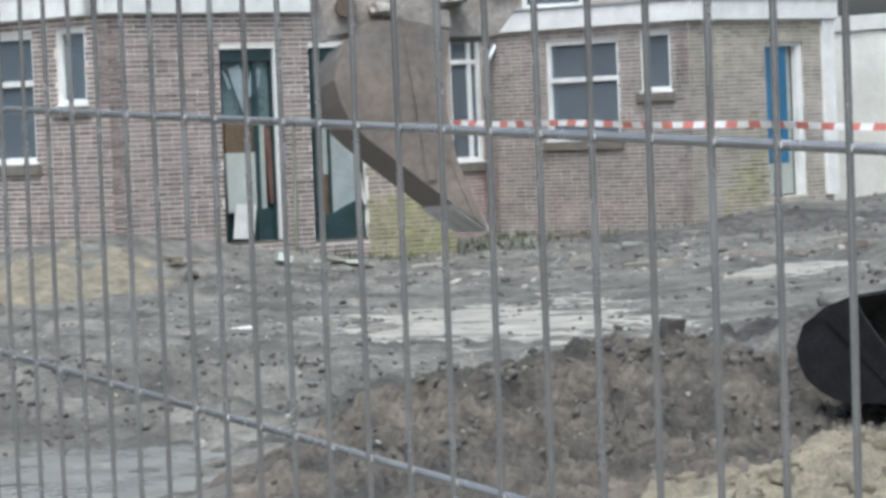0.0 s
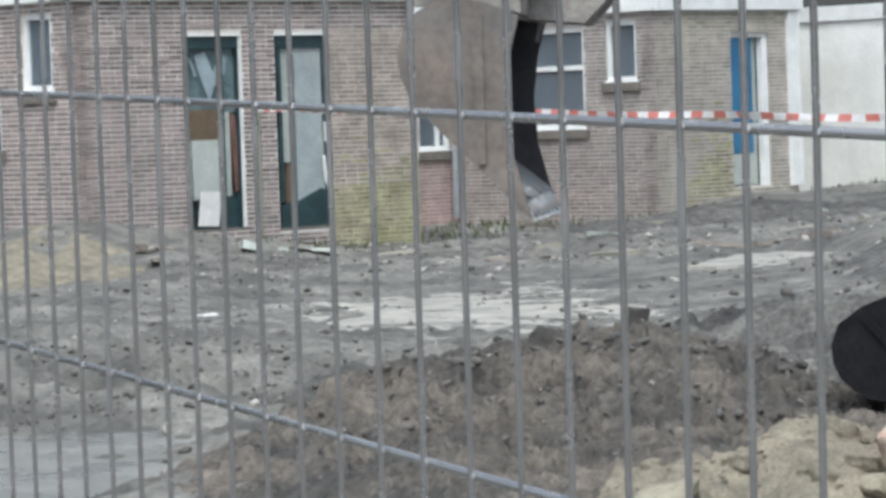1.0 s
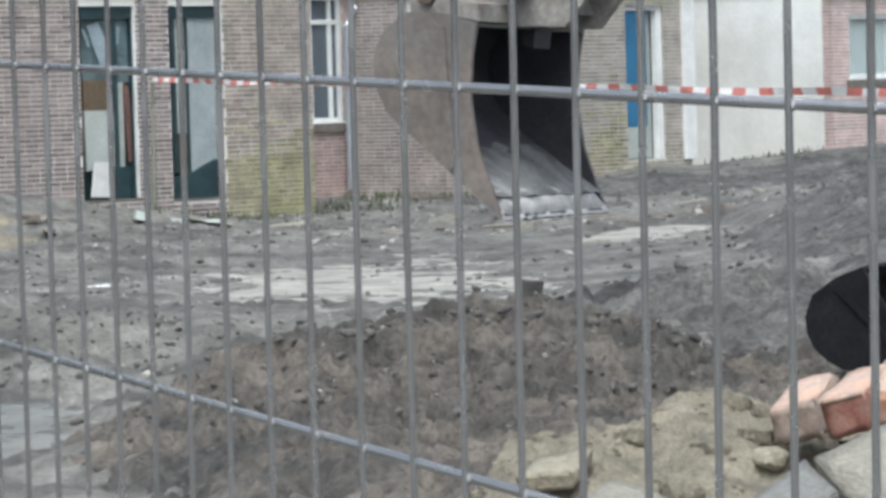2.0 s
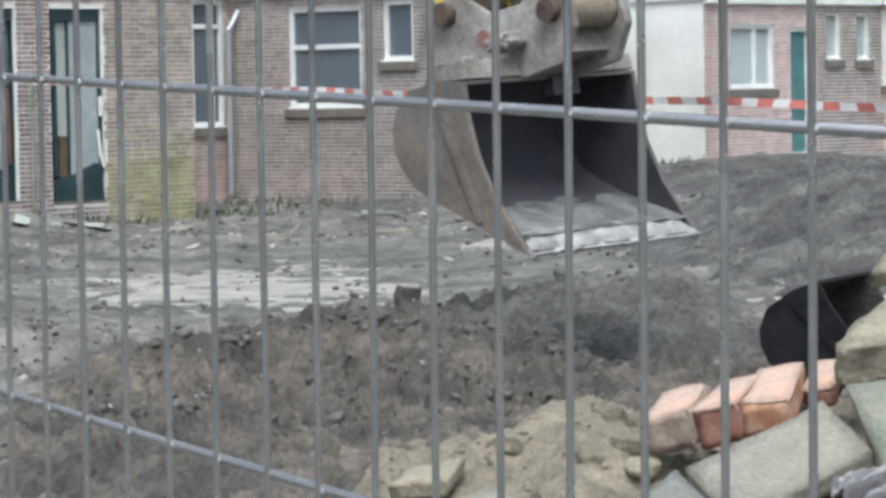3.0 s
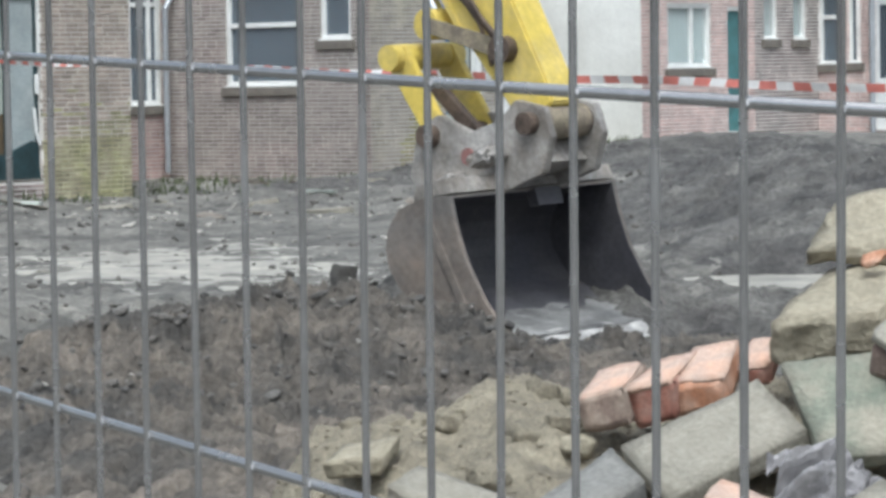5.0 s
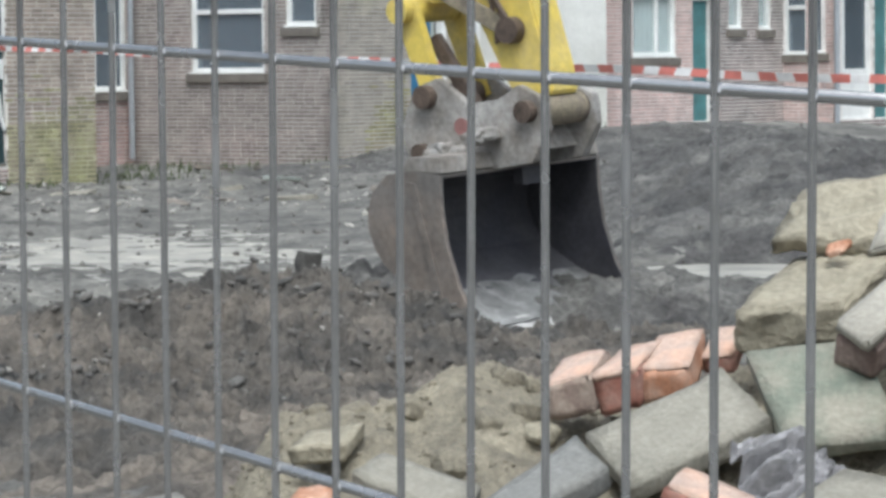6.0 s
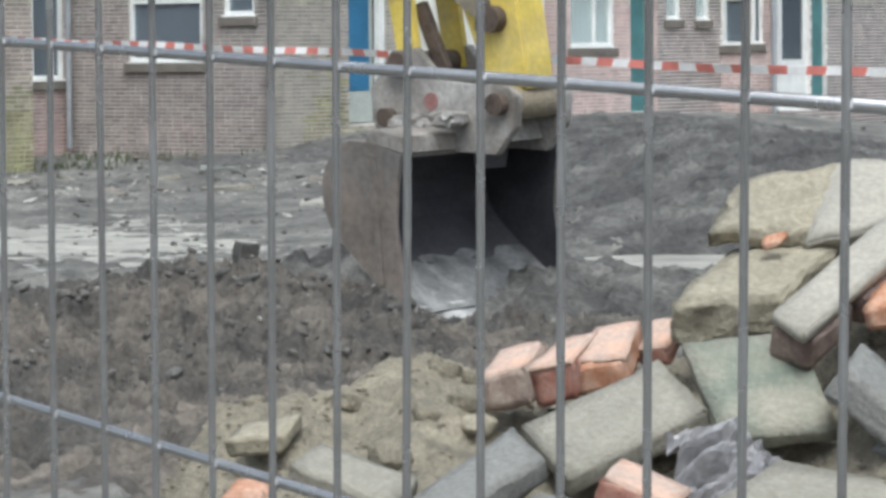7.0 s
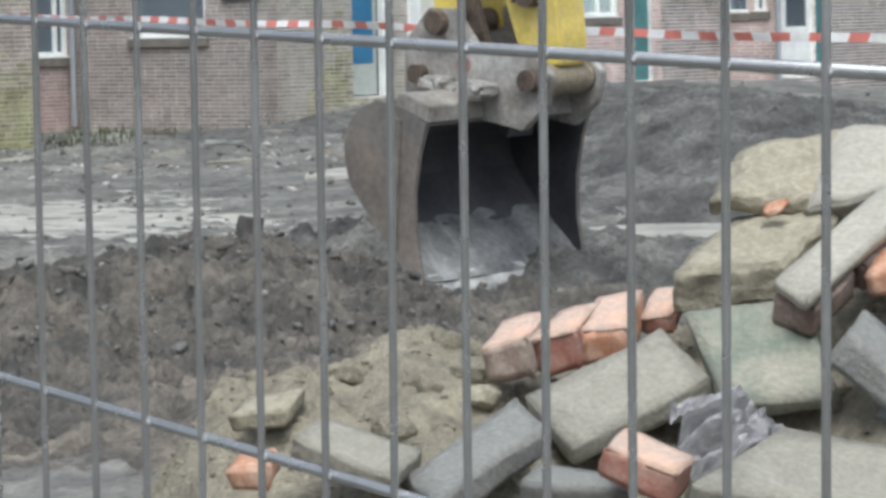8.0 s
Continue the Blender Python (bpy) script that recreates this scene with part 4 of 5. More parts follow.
# ---- excavator arm with a wide bucket ----
BW, TP, TQ = 1.60, -0.10, 1.11
PROFILE = [(0.0, 0.0), (-0.15, 0.135), (-0.30, 0.27), (-0.46, 0.42), (-0.61, 0.56), (-0.69, 0.65), (-0.74, 0.77), (-0.76, 0.90), (-0.73, 1.02), (-0.66, 1.12), (-0.52, 1.20), (-0.30, 1.18), (TP, TQ)]


def bucket(name, parent, scale=1.0, width=BW, outer=STEEL, inner=STEEL_IN, edge=EDGE):
    """x from the right plate to the left one, y forwards to the lip, z up; the lip's right corner is the origin."""
    b = new(name)
    b.parent = parent
    th = 0.022
    w = width
    n = len(PROFILE)
    nor = []
    for i in range(n):
        p, q = Vector(PROFILE[max(i - 1, 0)]), Vector(PROFILE[min(i + 1, n - 1)])
        t = (q - p).normalized()
        nor.append(Vector((t.y, -t.x)))
    sgn = 1 if (Vector((-0.35, 0.7)) - Vector(PROFILE[4])).dot(nor[4]) > 0 else -1
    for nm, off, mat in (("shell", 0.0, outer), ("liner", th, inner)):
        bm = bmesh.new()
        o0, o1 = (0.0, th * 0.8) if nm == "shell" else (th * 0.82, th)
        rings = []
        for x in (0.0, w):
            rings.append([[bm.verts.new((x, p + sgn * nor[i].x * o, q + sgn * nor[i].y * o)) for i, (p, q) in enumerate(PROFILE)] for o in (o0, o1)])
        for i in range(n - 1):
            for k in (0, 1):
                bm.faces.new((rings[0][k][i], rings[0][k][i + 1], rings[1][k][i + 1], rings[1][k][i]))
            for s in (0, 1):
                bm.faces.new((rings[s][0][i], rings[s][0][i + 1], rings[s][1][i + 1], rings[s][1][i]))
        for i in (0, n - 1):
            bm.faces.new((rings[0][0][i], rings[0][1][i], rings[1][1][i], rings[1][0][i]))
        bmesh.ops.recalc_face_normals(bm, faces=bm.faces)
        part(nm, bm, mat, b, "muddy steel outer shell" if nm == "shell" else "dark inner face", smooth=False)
    front = [(-0.055, 0.16), (-0.13, 0.40), (-0.16, 0.68), (-0.14, 0.92)]
    side = PROFILE + front[::-1]
    for s, (xa, xb) in enumerate(((-0.025, -0.001), (w + 0.001, w + 0.025))):
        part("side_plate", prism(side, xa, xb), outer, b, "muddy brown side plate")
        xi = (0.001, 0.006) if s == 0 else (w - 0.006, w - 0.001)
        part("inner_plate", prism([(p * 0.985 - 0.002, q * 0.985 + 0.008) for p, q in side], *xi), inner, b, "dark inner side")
        xs = (-0.034, -0.0255) if s == 0 else (w + 0.0255, w + 0.034)
        edge_poly = [(0.0, 0.0)] + front + [(TP, TQ)] + [(TP - 0.05, TQ)] + [(p - 0.045, q + 0.01) for p, q in front[::-1]] + [(-0.06, 0.06)]
        part("wear_strip", prism(edge_poly, *xs), outer, b)
        if s == 1:
            part("stiffener", prism([(-0.30, 0.30), (-0.26, 0.30), (-0.30, 1.10), (-0.36, 1.12)], w + 0.026, w + 0.045), outer, b)
    bm = bmesh.new()
    add_prism(bm, [(0.0, -0.012), (0.025, 0.0), (-0.12, 0.175), (-0.18, 0.172), (-0.16, 0.12)], -0.01, w + 0.01)
    bmesh.ops.recalc_face_normals(bm, faces=bm.faces)
    bmesh.ops.subdivide_edges(bm, edges=[e for e in bm.edges if e.calc_length() > 1.0], cuts=40)
    for v in bm.verts:
        if v.co.z < 0.05:
            v.co.y += 0.018 * noise.noise(Vector((v.co.x * 9, 0, 3)))
            v.co.z += 0.012 * noise.noise(Vector((v.co.x * 13, 5, 3)))
    part("cutting_edge", bm, edge, b, "bright worn cutting edge")
    if outer is STEEL:
        sl = bmesh.new()
        for i in range(25):
            for j in range(13):
                x, u = 0.01 + (w - 0.02) * i / 24, j / 12
                p, q = -0.06 - 0.50 * u, 0.09 + 0.43 * u
                h = 0.05 * (1 - u) - 0.002 + 0.010 * noise.noise(Vector((x * 3, u * 4, 1))) + 0.012 * noise.noise(Vector((x * 6, u * 14, 4))) 
                sl.verts.new((x, p + 0.68 * h, q + 0.73 * h))
        sl.verts.ensure_lookup_table()
        for i in range(24):
            for j in range(12):
                sl.faces.new((sl.verts[i * 13 + j], sl.verts[i * 13 + j + 1], sl.verts[(i + 1) * 13 + j + 1], sl.verts[(i + 1) * 13 + j]))
        bmesh.ops.recalc_face_normals(sl, faces=sl.faces)
        part("silt", sl, SILT, b, "layer of pale grey silt", smooth=True)
        lip = bmesh.new()
        for i in range(33):
            for j in range(7):
                x, u = 0.012 + (w - 0.024) * i / 32, j / 6
                h = 0.052 + 0.02 * noise.noise(Vector((x * 7, u * 3, 8))) - 0.05 * (1 if j == 6 or i in (0, 32) else 0)
                p, q = 0.0 - (0.14 + 0.05 * noise.noise(Vector((x * 5, 2, 2)))) * u, 0.0 + 0.15 * u
                lip.verts.new((x, p + 0.68 * h * min(1, u * 5 + 0.1), q + 0.73 * h * min(1, u * 5 + 0.1)))
        lip.verts.ensure_lookup_table()
        for i in range(32):
            for j in range(6):
                lip.faces.new((lip.verts[i * 7 + j], lip.verts[i * 7 + j + 1], lip.verts[(i + 1) * 7 + j + 1], lip.verts[(i + 1) * 7 + j]))
        bmesh.ops.recalc_face_normals(lip, faces=lip.faces)
        part("lip_silt", lip, LIP_SILT, b, "wet pale silt on the lip", smooth=True)
    if outer is STEEL:
        part("top_beam", prism([(TP + 0.01, TQ + 0.005), (TP + 0.01, TQ + 0.11), (-0.34, TQ + 0.16), (-0.40, TQ + 0.085)], -0.02, w + 0.02, 0.008), COUPLER, b, "grey top beam")
    b.scale = (scale, scale, scale)
    return b




def turned(x, y, z, yaw, pitch, roll):
    """Pose with y forwards (towards the viewer at yaw 0), z up and x to the viewer's left."""
    c, s = math.cos(radians(yaw)), math.sin(radians(yaw))
    cp, sp = math.cos(radians(pitch)), math.sin(radians(pitch))
    cr, sr = math.cos(radians(roll)), math.sin(radians(roll))
    wv, fv, uv = Vector((c, s, 0)), Vector((s, -c, 0)), Vector((0, 0, 1))
    f2, u2 = fv * cp - uv * sp, uv * cp + fv * sp
    w3, u3 = wv * cr + u2 * sr, u2 * cr - wv * sr
    m = Matrix((-w3, f2, u3)).transposed().to_4x4()
    m.translation = (x, y, z)
    return m


def bucket_pose(x, y, z, yaw, pitch, roll):
    """From the place of the lip's left corner, as the viewer sees it."""
    m = turned(x, y, z, yaw, pitch, roll)
    m.translation = Vector((x, y, z)) - m.to_3x3() @ Vector((BW, 0, 0))
    return m


BUCKET_ROWS = [
    (0.0, (0.082, 18.897, 1.051, 96.7, -3.1, -1.6), 34),
    (0.6, (0.229, 18.733, 1.004, 91.3, 5.0, -1.5), 34),
    (1.0, (0.520, 18.60, 1.03, 83.0, 3.0, 0.0), 34),
    (1.5, (0.666, 18.942, 0.956, 72.6, 1.6, -2.2), 36),
    (2.0, (0.965, 19.282, 0.844, 64.3, -1.5, -1.0), 38),
    (3.3, (2.067, 19.851, 0.450, 43.2, -23.9, 2.2), 40),
    (3.5, (2.168, 19.956, 0.250, 43.2, -26.6, 2.6), 40),
    (3.7, (2.131, 20.084, 0.040, 42.2, -29.0, 2.8), 38),
    (3.9, (2.161, 20.216, -0.085, 42.5, -29.1, 2.8), 35),
    (4.5, (2.217, 20.422, -0.150, 43.4, -26.7, 2.0), 32),
    (5.2, (2.286, 20.665, -0.160, 44.3, -22.6, 1.6), 27),
    (6.5, (2.303, 21.123, -0.203, 44.8, -5.4, 2.9), 14),
    (7.0, (2.279, 21.037, -0.187, 44.6, -0.4, 1.6), 11),
    (7.5, (2.286, 21.014, -0.160, 42.4, 1.9, 1.0), 9),
    (8.0, (2.277, 20.942, -0.167, 43.8, 8.4, 1.6), 6.5),
]
PIN = Vector((BW / 2, 0.26, 1.40))
excavator = thing("excavator_arm", "yellow excavator arm with a wide mud-caked bucket", "excavator")
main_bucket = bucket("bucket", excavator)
tagged(main_bucket, "wide mud-caked steel ditching bucket with a bright edge")


def arm_parts():
    e = excavator
    w = 0.14
    outline = [(-0.15, 0.07), (0.12, 0.07), (0.15, 0.25), (0.17, 0.8), (0.16, 2.0), (0.14, 3.4), (-0.30, 3.4), (-0.34, 2.0), (-0.30, 0.8), (-0.20, 0.25)]
    part("stick", prism(outline, -w, w, 0.015), YELLOW, e, "yellow painted stick")
    part("stick_edge", prism([(-0.31, 0.8), (-0.27, 0.8), (-0.31, 2.0), (-0.27, 3.4), (-0.31, 3.4), (-0.355, 2.0)], -w - 0.012, w + 0.012), YELLOW, e)
    part("pin_boss", rod((-0.215, 0, 0), (0.215, 0, 0), 0.105, n=24), DUSTY_Y, e, "dusty tan pin boss")
    part("pin_cap", rod((-0.34, 0.0, 0.0), (-0.218, 0.0, 0.0), 0.105, n=24), RUST, e, "dark greasy pin cap")
    part("lever", prism([(-0.53, 0.96), (-0.49, 1.05), (0.0, 0.60), (0.03, 0.50), (-0.05, 0.48), (-0.50, 0.93)], w + 0.02, w + 0.06, 0.006), DUSTY_Y, e, "grey greasy lever")
    part("lever", prism([(-0.53, 0.96), (-0.49, 1.05), (0.0, 0.60), (0.03, 0.50), (-0.05, 0.48), (-0.50, 0.93)], -w - 0.06, -w - 0.02, 0.006), DUSTY_Y, e, "grey greasy lever")
    part("lever_pin", rod((-w - 0.09, -0.02, 0.54), (w + 0.09, -0.02, 0.54), 0.085, n=20), RUST, e, "round greasy lever pin")
    part("piston_rod", rod((0, -0.50, 1.06), (0, -0.52, 1.52), 0.055, n=16), CHROME, e, "bright piston rod")
    part("cylinder", rod((0, -0.52, 1.52), (0, -0.50, 3.0), 0.10, n=20), YELLOW, e, "yellow hydraulic cylinder")
    part("rod_eye", rod((-0.16, -0.51, 1.00), (0.16, -0.51, 1.00), 0.10, n=18), YELLOW, e)
    for k in range(3):
        bm = bmesh.new()
        pts = [Vector((w + 0.03 + 0.02 * k, -0.16 + 0.07 * k + 0.05 * math.sin(i * 0.9 + k), 0.5 + i * 0.14)) for i in range(14)]
        rings = [[bm.verts.new(q + Vector((0.016 * math.cos(j * math.pi / 4), 0.016 * math.sin(j * math.pi / 4), 0))) for j in range(8)] for q in pts]
        for p, q in zip(rings, rings[1:]):
            for j in range(8):
                bm.faces.new((p[j], p[(j + 1) % 8], q[(j + 1) % 8], q[j]))
        part("hose", bm, RUST, e, "brown greasy hydraulic hose")


def coupler():
    b = main_bucket
    mid = BW / 2
    poly = [(-0.74, 1.16), (-0.78, 1.50), (-0.60, 1.74), (-0.40, 1.76), (-0.20, 1.55), (0.05, 1.52), (0.22, 1.58), (0.40, 1.45), (0.38, 1.26), (0.22, 1.08), (-0.10, 1.10), (-0.34, 1.20)]
    c = new("coupler")
    c.parent = b
    tagged(c, "grey muddy quick coupler")
    for x in (mid - 0.30, mid + 0.22):
        part("plate", prism(poly, x, x + 0.07, 0.006), COUPLER, c)
    part("bridge", prism([(-0.60, 1.22), (-0.62, 1.45), (0.10, 1.42), (0.20, 1.16)], mid - 0.229, mid + 0.219), COUPLER, c)
    for y, z, r in ((-0.50, 1.66, 0.075), (0.27, 1.40, 0.07), (-0.62, 1.32, 0.06)):
        part("pin", rod((mid - 0.36, y, z), (mid + 0.36, y, z), r, n=18), RUST, c, "dark steel pin")
    part("hook", prism([(-0.14, 1.09), (-0.06, 1.09), (-0.08, 0.98), (-0.15, 1.0)], mid - 0.20, mid + 0.05), STEEL_IN, c)
    part("rusty_bar", prism([(-0.30, 1.55), (-0.20, 1.55), (-0.42, 2.05), (-0.50, 2.02)], mid + 0.12, mid + 0.18), RUST, c, "rusty lever bar")
    part("mark", rod((mid + 0.291, -0.28, 1.42), (mid + 0.297, -0.28, 1.42), 0.055, n=20), RED_M, c, "faded red mark")
    rnd = random.Random(4)
    for k in range(9):
        ob = part("mud_cake", lump((0.22, 0.18, 0.10), 40 + k, 0.45, 3), COUPLER, c, "", Matrix.Translation((mid + rnd.uniform(-0.55, 0.5), rnd.uniform(-0.45, 0.05), 1.22 + rnd.uniform(0, 0.12))))
    link = new("link")
    link.parent = b
    tagged(link, "yellow bucket link")
    for x in (mid - 0.27, mid + 0.20):
        part("bar", prism([(-0.40, 1.62), (-0.56, 1.62), (-0.66, 2.20), (-0.60, 2.32), (-0.48, 2.28)], x, x + 0.06, 0.006), YELLOW, link)
    part("cross_tube", rod((mid - 0.34, -0.57, 2.24), (mid + 0.34, -0.57, 2.24), 0.085, n=20), YELLOW, link)


arm_parts()
coupler()

scoop = bucket("black_bucket", None, 0.66, 1.2, BLACK_S, PIT_SHADE_SOIL, BLACK_S)
tagged(scoop, "small black digging bucket sliding over the soil", "bucket")


# ---- heap of sand and rubble behind the fence ----
def sand_height(x, y):
    crest = np.interp(x, [-0.2, 0.15, 0.42, 0.9, 1.3, 1.75, 1.97, 2.4, 3.2, 4.2], [-0.3, 0.25, 0.60, 0.78, 0.66, 0.80, 1.0, 1.14, 0.9, -0.2])
    ridge = 8.95
    d = y - ridge
    z = crest - np.where(d < 0, (0.24 + 0.12 * np.clip((x - 1.5) / 0.4, 0, 1)) * np.abs(d) ** 1.2, 0.62 * np.abs(d) ** 1.3)
    z = z + 0.10 * fbm(x, y, 2.5, 4, 51) + 0.15 * fbm(x, y, 6.0, 5, 61, 0.7)
    z = z - 0.09 * bell(x, y, 1.5, 7.95, 0.45, 0.32) - 0.05 * bell(x, y, 1.0, 7.75, 0.3, 0.3)
    return z


def sand_heap():
    xs, ys = np.linspace(-0.2, 4.2, 330), np.linspace(5.6, 11.2, 360)
    X, Y = np.meshgrid(xs, ys)
    Z = np.maximum(sand_height(X, Y), -0.5)
    co = np.stack([X, Y, Z], -1).reshape(-1, 3)
    nx, ny = len(xs), len(ys)
    i = (np.arange(ny - 1)[:, None] * nx + np.arange(nx - 1)[None]).reshape(-1)
    me = bpy.data.meshes.new("sand_heap")
    me.from_pydata(co.tolist(), [], np.stack([i, i + 1, i + nx + 1, i + nx], -1).tolist())
    me.polygons.foreach_set("use_smooth", [True] * len(me.polygons))
    me.materials.append(SAND)
    tagged(new("sand_heap", me), "pale yellow-grey heap of sand and mortar dust", "sand", kind="structure")


sand_heap()

def crumbs():
    rd = random.Random(12)
    base = bmesh.new()
    bmesh.ops.create_icosphere(base, subdivisions=1, radius=1.0)
    shape, faces = [v.co.copy() for v in base.verts], [[v.index for v in f.verts] for f in base.faces]
    base.free()
    verts, polys = [], []
    for _ in range(1700):
        x, y = rd.uniform(0.2, 2.6), rd.uniform(7.2, 9.3)
        s = 0.011 * rd.uniform(0.3, 1.0) * (3.0 if rd.random() < 0.06 else 1)
        z, k = float(sand_height(x, y)) + 0.2 * s, len(verts)
        sc = (rd.uniform(0.7, 1.6), rd.uniform(0.7, 1.2), rd.uniform(0.5, 0.9))
        verts += [(x + v.x * s * sc[0] * rd.uniform(0.8, 1.2), y + v.y * s * sc[1] * rd.uniform(0.8, 1.2), z + v.z * s * sc[2]) for v in shape]
        polys += [[k + i for i in f] for f in faces]
    me = bpy.data.meshes.new("mortar_crumbs")
    me.from_pydata(verts, [], polys)
    me.materials.append(SAND)
    tagged(new("mortar_crumbs", me), "crumbs of old mortar strewn over the sand", "mortar", kind="stuff")


crumbs()


def sand_bank():
    xs, ys = np.linspace(-7.5, -2.2, 140), np.linspace(32, 40.5, 200)
    X, Y = np.meshgrid(xs, ys)
    Z = ground_height(X, Y) - 0.10 + 0.27 * bell(X, Y, -4.9, 36.6, 1.4, 2.2) + 0.22 * fbm(X, Y, 1.8, 5, 71, 0.65)
    i = (np.arange(199)[:, None] * 140 + np.arange(139)[None]).reshape(-1)
    me = bpy.data.meshes.new("sand_bank")
    me.from_pydata(np.stack([X, Y, Z], -1).reshape(-1, 3).tolist(), [], np.stack([i, i + 1, i + 141, i + 140], -1).tolist())
    me.polygons.foreach_set("use_smooth", [True] * len(me.polygons))
    me.materials.append(DIRTY_SAND)
    tagged(new("sand_bank", me), "low bank of yellowish sand beside the derelict house", "sand", kind="structure")


sand_bank()

# name, material, length, width and thickness, skew of the broken outline, pose, label
BLOCKS = [
    ("brick", DUSTY_BRICK, (0.116, 0.160, 0.100), 0.071, pose(1.171, 8.531, 0.761, 13.6, -12.7, -5.1), "dusty pink brick at the end of a broken row"),
    ("brick", RED_BRICK, (0.116, 0.183, 0.100), 0.096, pose(1.306, 8.550, 0.777, 12.5, -11.4, -5.1), "broken red brick in a row on the heap"),
    ("brick", ORANGE_BRICK, (0.122, 0.231, 0.085), 0.053, pose(1.418, 8.577, 0.802, 17.5, -5.7, -9.5), "bright orange brick at the end of a broken row"),
    ("concrete_slab", CONCRETE, (0.404, 0.253, 0.060), 0.027, pose(1.380, 8.264, 0.662, 22.6, -19.2, 18.3), "long grey concrete slab tilted on the heap"),
    ("concrete_slab", CONCRETE_D, (0.397, 0.151, 0.075), 0.071, pose(0.999, 7.980, 0.551, 12.2, -22.3, 36.8), "narrow blue-grey concrete slab sloping down the heap"),
    ("concrete_slab", CONCRETE_D, (0.247, 0.109, 0.070), 0.035, pose(1.226, 7.911, 0.484, 17.5, 7.6, -4.7), "flat grey concrete slab under the long slab"),
    ("brick", RED_BRICK, (0.189, 0.139, 0.075), -0.019, pose(1.359, 7.742, 0.556, 9.4, 18.5, -34.0), "red brick with a pale dusty top in the rubble"),
    ("concrete_slab", CONCRETE, (0.496, 0.399, 0.070), 0.236, pose(1.799, 7.691, 0.507, 16.7, 10.8, -4.7), "broad pale concrete slab at the foot of the rubble"),
    ("concrete_slab", CONCRETE_G, (0.286, 0.359, 0.050), -0.069, pose(1.731, 8.244, 0.749, 35.9, -4.4, -8.1), "concrete slab with worn pale green paint"),
    ("brick", RED_BRICK, (0.083, 0.146, 0.050), 0.037, pose(1.571, 8.680, 0.833, 25.9, -5.5, -14.1), "small pink brick end in the rubble"),
    ("stone_beam", PALE_STONE, (0.880, 0.133, 0.040), 0.053, pose(2.102, 8.469, 1.084, 15.0, -24.2, 40.4), "long pale plastered beam leaning on the rubble"),
    ("mortar_block", MORTAR_LUMP, (0.333, 0.295, 0.075), 0.130, pose(1.954, 8.898, 1.154, 29.2, -0.6, -6.9), "pale sandy slab of old mortar on top of the heap"),
    ("mortar_block", MORTAR_LUMP, (0.278, 0.394, 0.070), 0.114, pose(1.813, 8.652, 0.978, 22.2, -4.3, -16.8), "large sandy slab of old mortar"),
    ("mortar_block", PALE_STONE, (0.325, 0.327, 0.080), 0.108, pose(2.197, 8.869, 1.164, 28.6, -2.5, -3.5), "pale plastered block behind the beam"),
    ("brick", ORANGE_BRICK, (0.116, 0.167, 0.075), 0.051, pose(2.099, 8.346, 0.954, 20.3, -7.7, -15.2), "orange brick under the plastered beam"),
    ("concrete_slab", CONCRETE_D, (0.227, 0.196, 0.090), -0.041, pose(1.975, 8.005, 0.747, 7.8, 37.8, -33.9), "grey slab standing on edge in the rubble"),
    ("brick", ORANGE_BRICK, (0.096, 0.112, 0.060), 0.009, pose(0.471, 7.992, 0.547, 16.5, -5.9, -18.4), "orange brick half sunk in the sand"),
    ("concrete_slab", CONCRETE, (0.259, 0.167, 0.050), -0.005, pose(0.708, 7.998, 0.578, 11.9, 18.3, -29.2), "sandy grey slab with a dark broken edge"),
    ("concrete_slab", MORTAR_LUMP, (0.146, 0.134, 0.045), 0.039, pose(0.538, 8.530, 0.629, 14.4, -8.3, -12.0), "small flat sandy stone on the heap"),
    ("brick", ORANGE_BRICK, (0.052, 0.050, 0.026), 0.022, pose(1.863, 8.688, 1.083, 30.5, -16.7, -19.0), "orange brick chip between mortar slabs"),
]
KINDS = {"brick": "brick", "concrete_slab": "slab", "stone_beam": "stone", "mortar_block": "stone"}
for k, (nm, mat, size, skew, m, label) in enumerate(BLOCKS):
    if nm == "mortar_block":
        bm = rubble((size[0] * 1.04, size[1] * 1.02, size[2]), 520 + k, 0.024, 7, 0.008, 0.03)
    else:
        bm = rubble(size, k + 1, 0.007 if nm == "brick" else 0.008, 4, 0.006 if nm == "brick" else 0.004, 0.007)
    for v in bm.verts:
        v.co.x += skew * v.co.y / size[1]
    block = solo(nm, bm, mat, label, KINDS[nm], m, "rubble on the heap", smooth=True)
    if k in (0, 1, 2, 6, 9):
        # thin pale layer on top: brick dust, with the light from above in its colour
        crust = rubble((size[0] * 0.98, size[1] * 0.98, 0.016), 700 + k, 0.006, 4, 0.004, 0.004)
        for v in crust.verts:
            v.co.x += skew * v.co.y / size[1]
        part("crust", crust, PINK_DUST, block, "pale pinkish cap for the dusty, lit brick top", Matrix.Translation((0, 0, size[2] / 2)), smooth=True)
beam = BLOCKS[10][4]
solo("brick", rubble((0.20, 0.125, 0.085), 301, 0.006, 4, 0.006, 0.006), BROWN_BRICK, "brown brick under the end of the plastered beam", "brick", beam @ pose(-0.335, 0, -0.065), "rubble on the heap", smooth=True)
solo("brick", rubble((0.22, 0.12, 0.09), 302, 0.006, 4, 0.006, 0.006), BROWN_BRICK, "brown brick under the middle of the plastered beam", "brick", beam @ pose(-0.10, 0.0, -0.068, 0, 4, 3), "rubble on the heap", smooth=True)
rdr = random.Random(21)
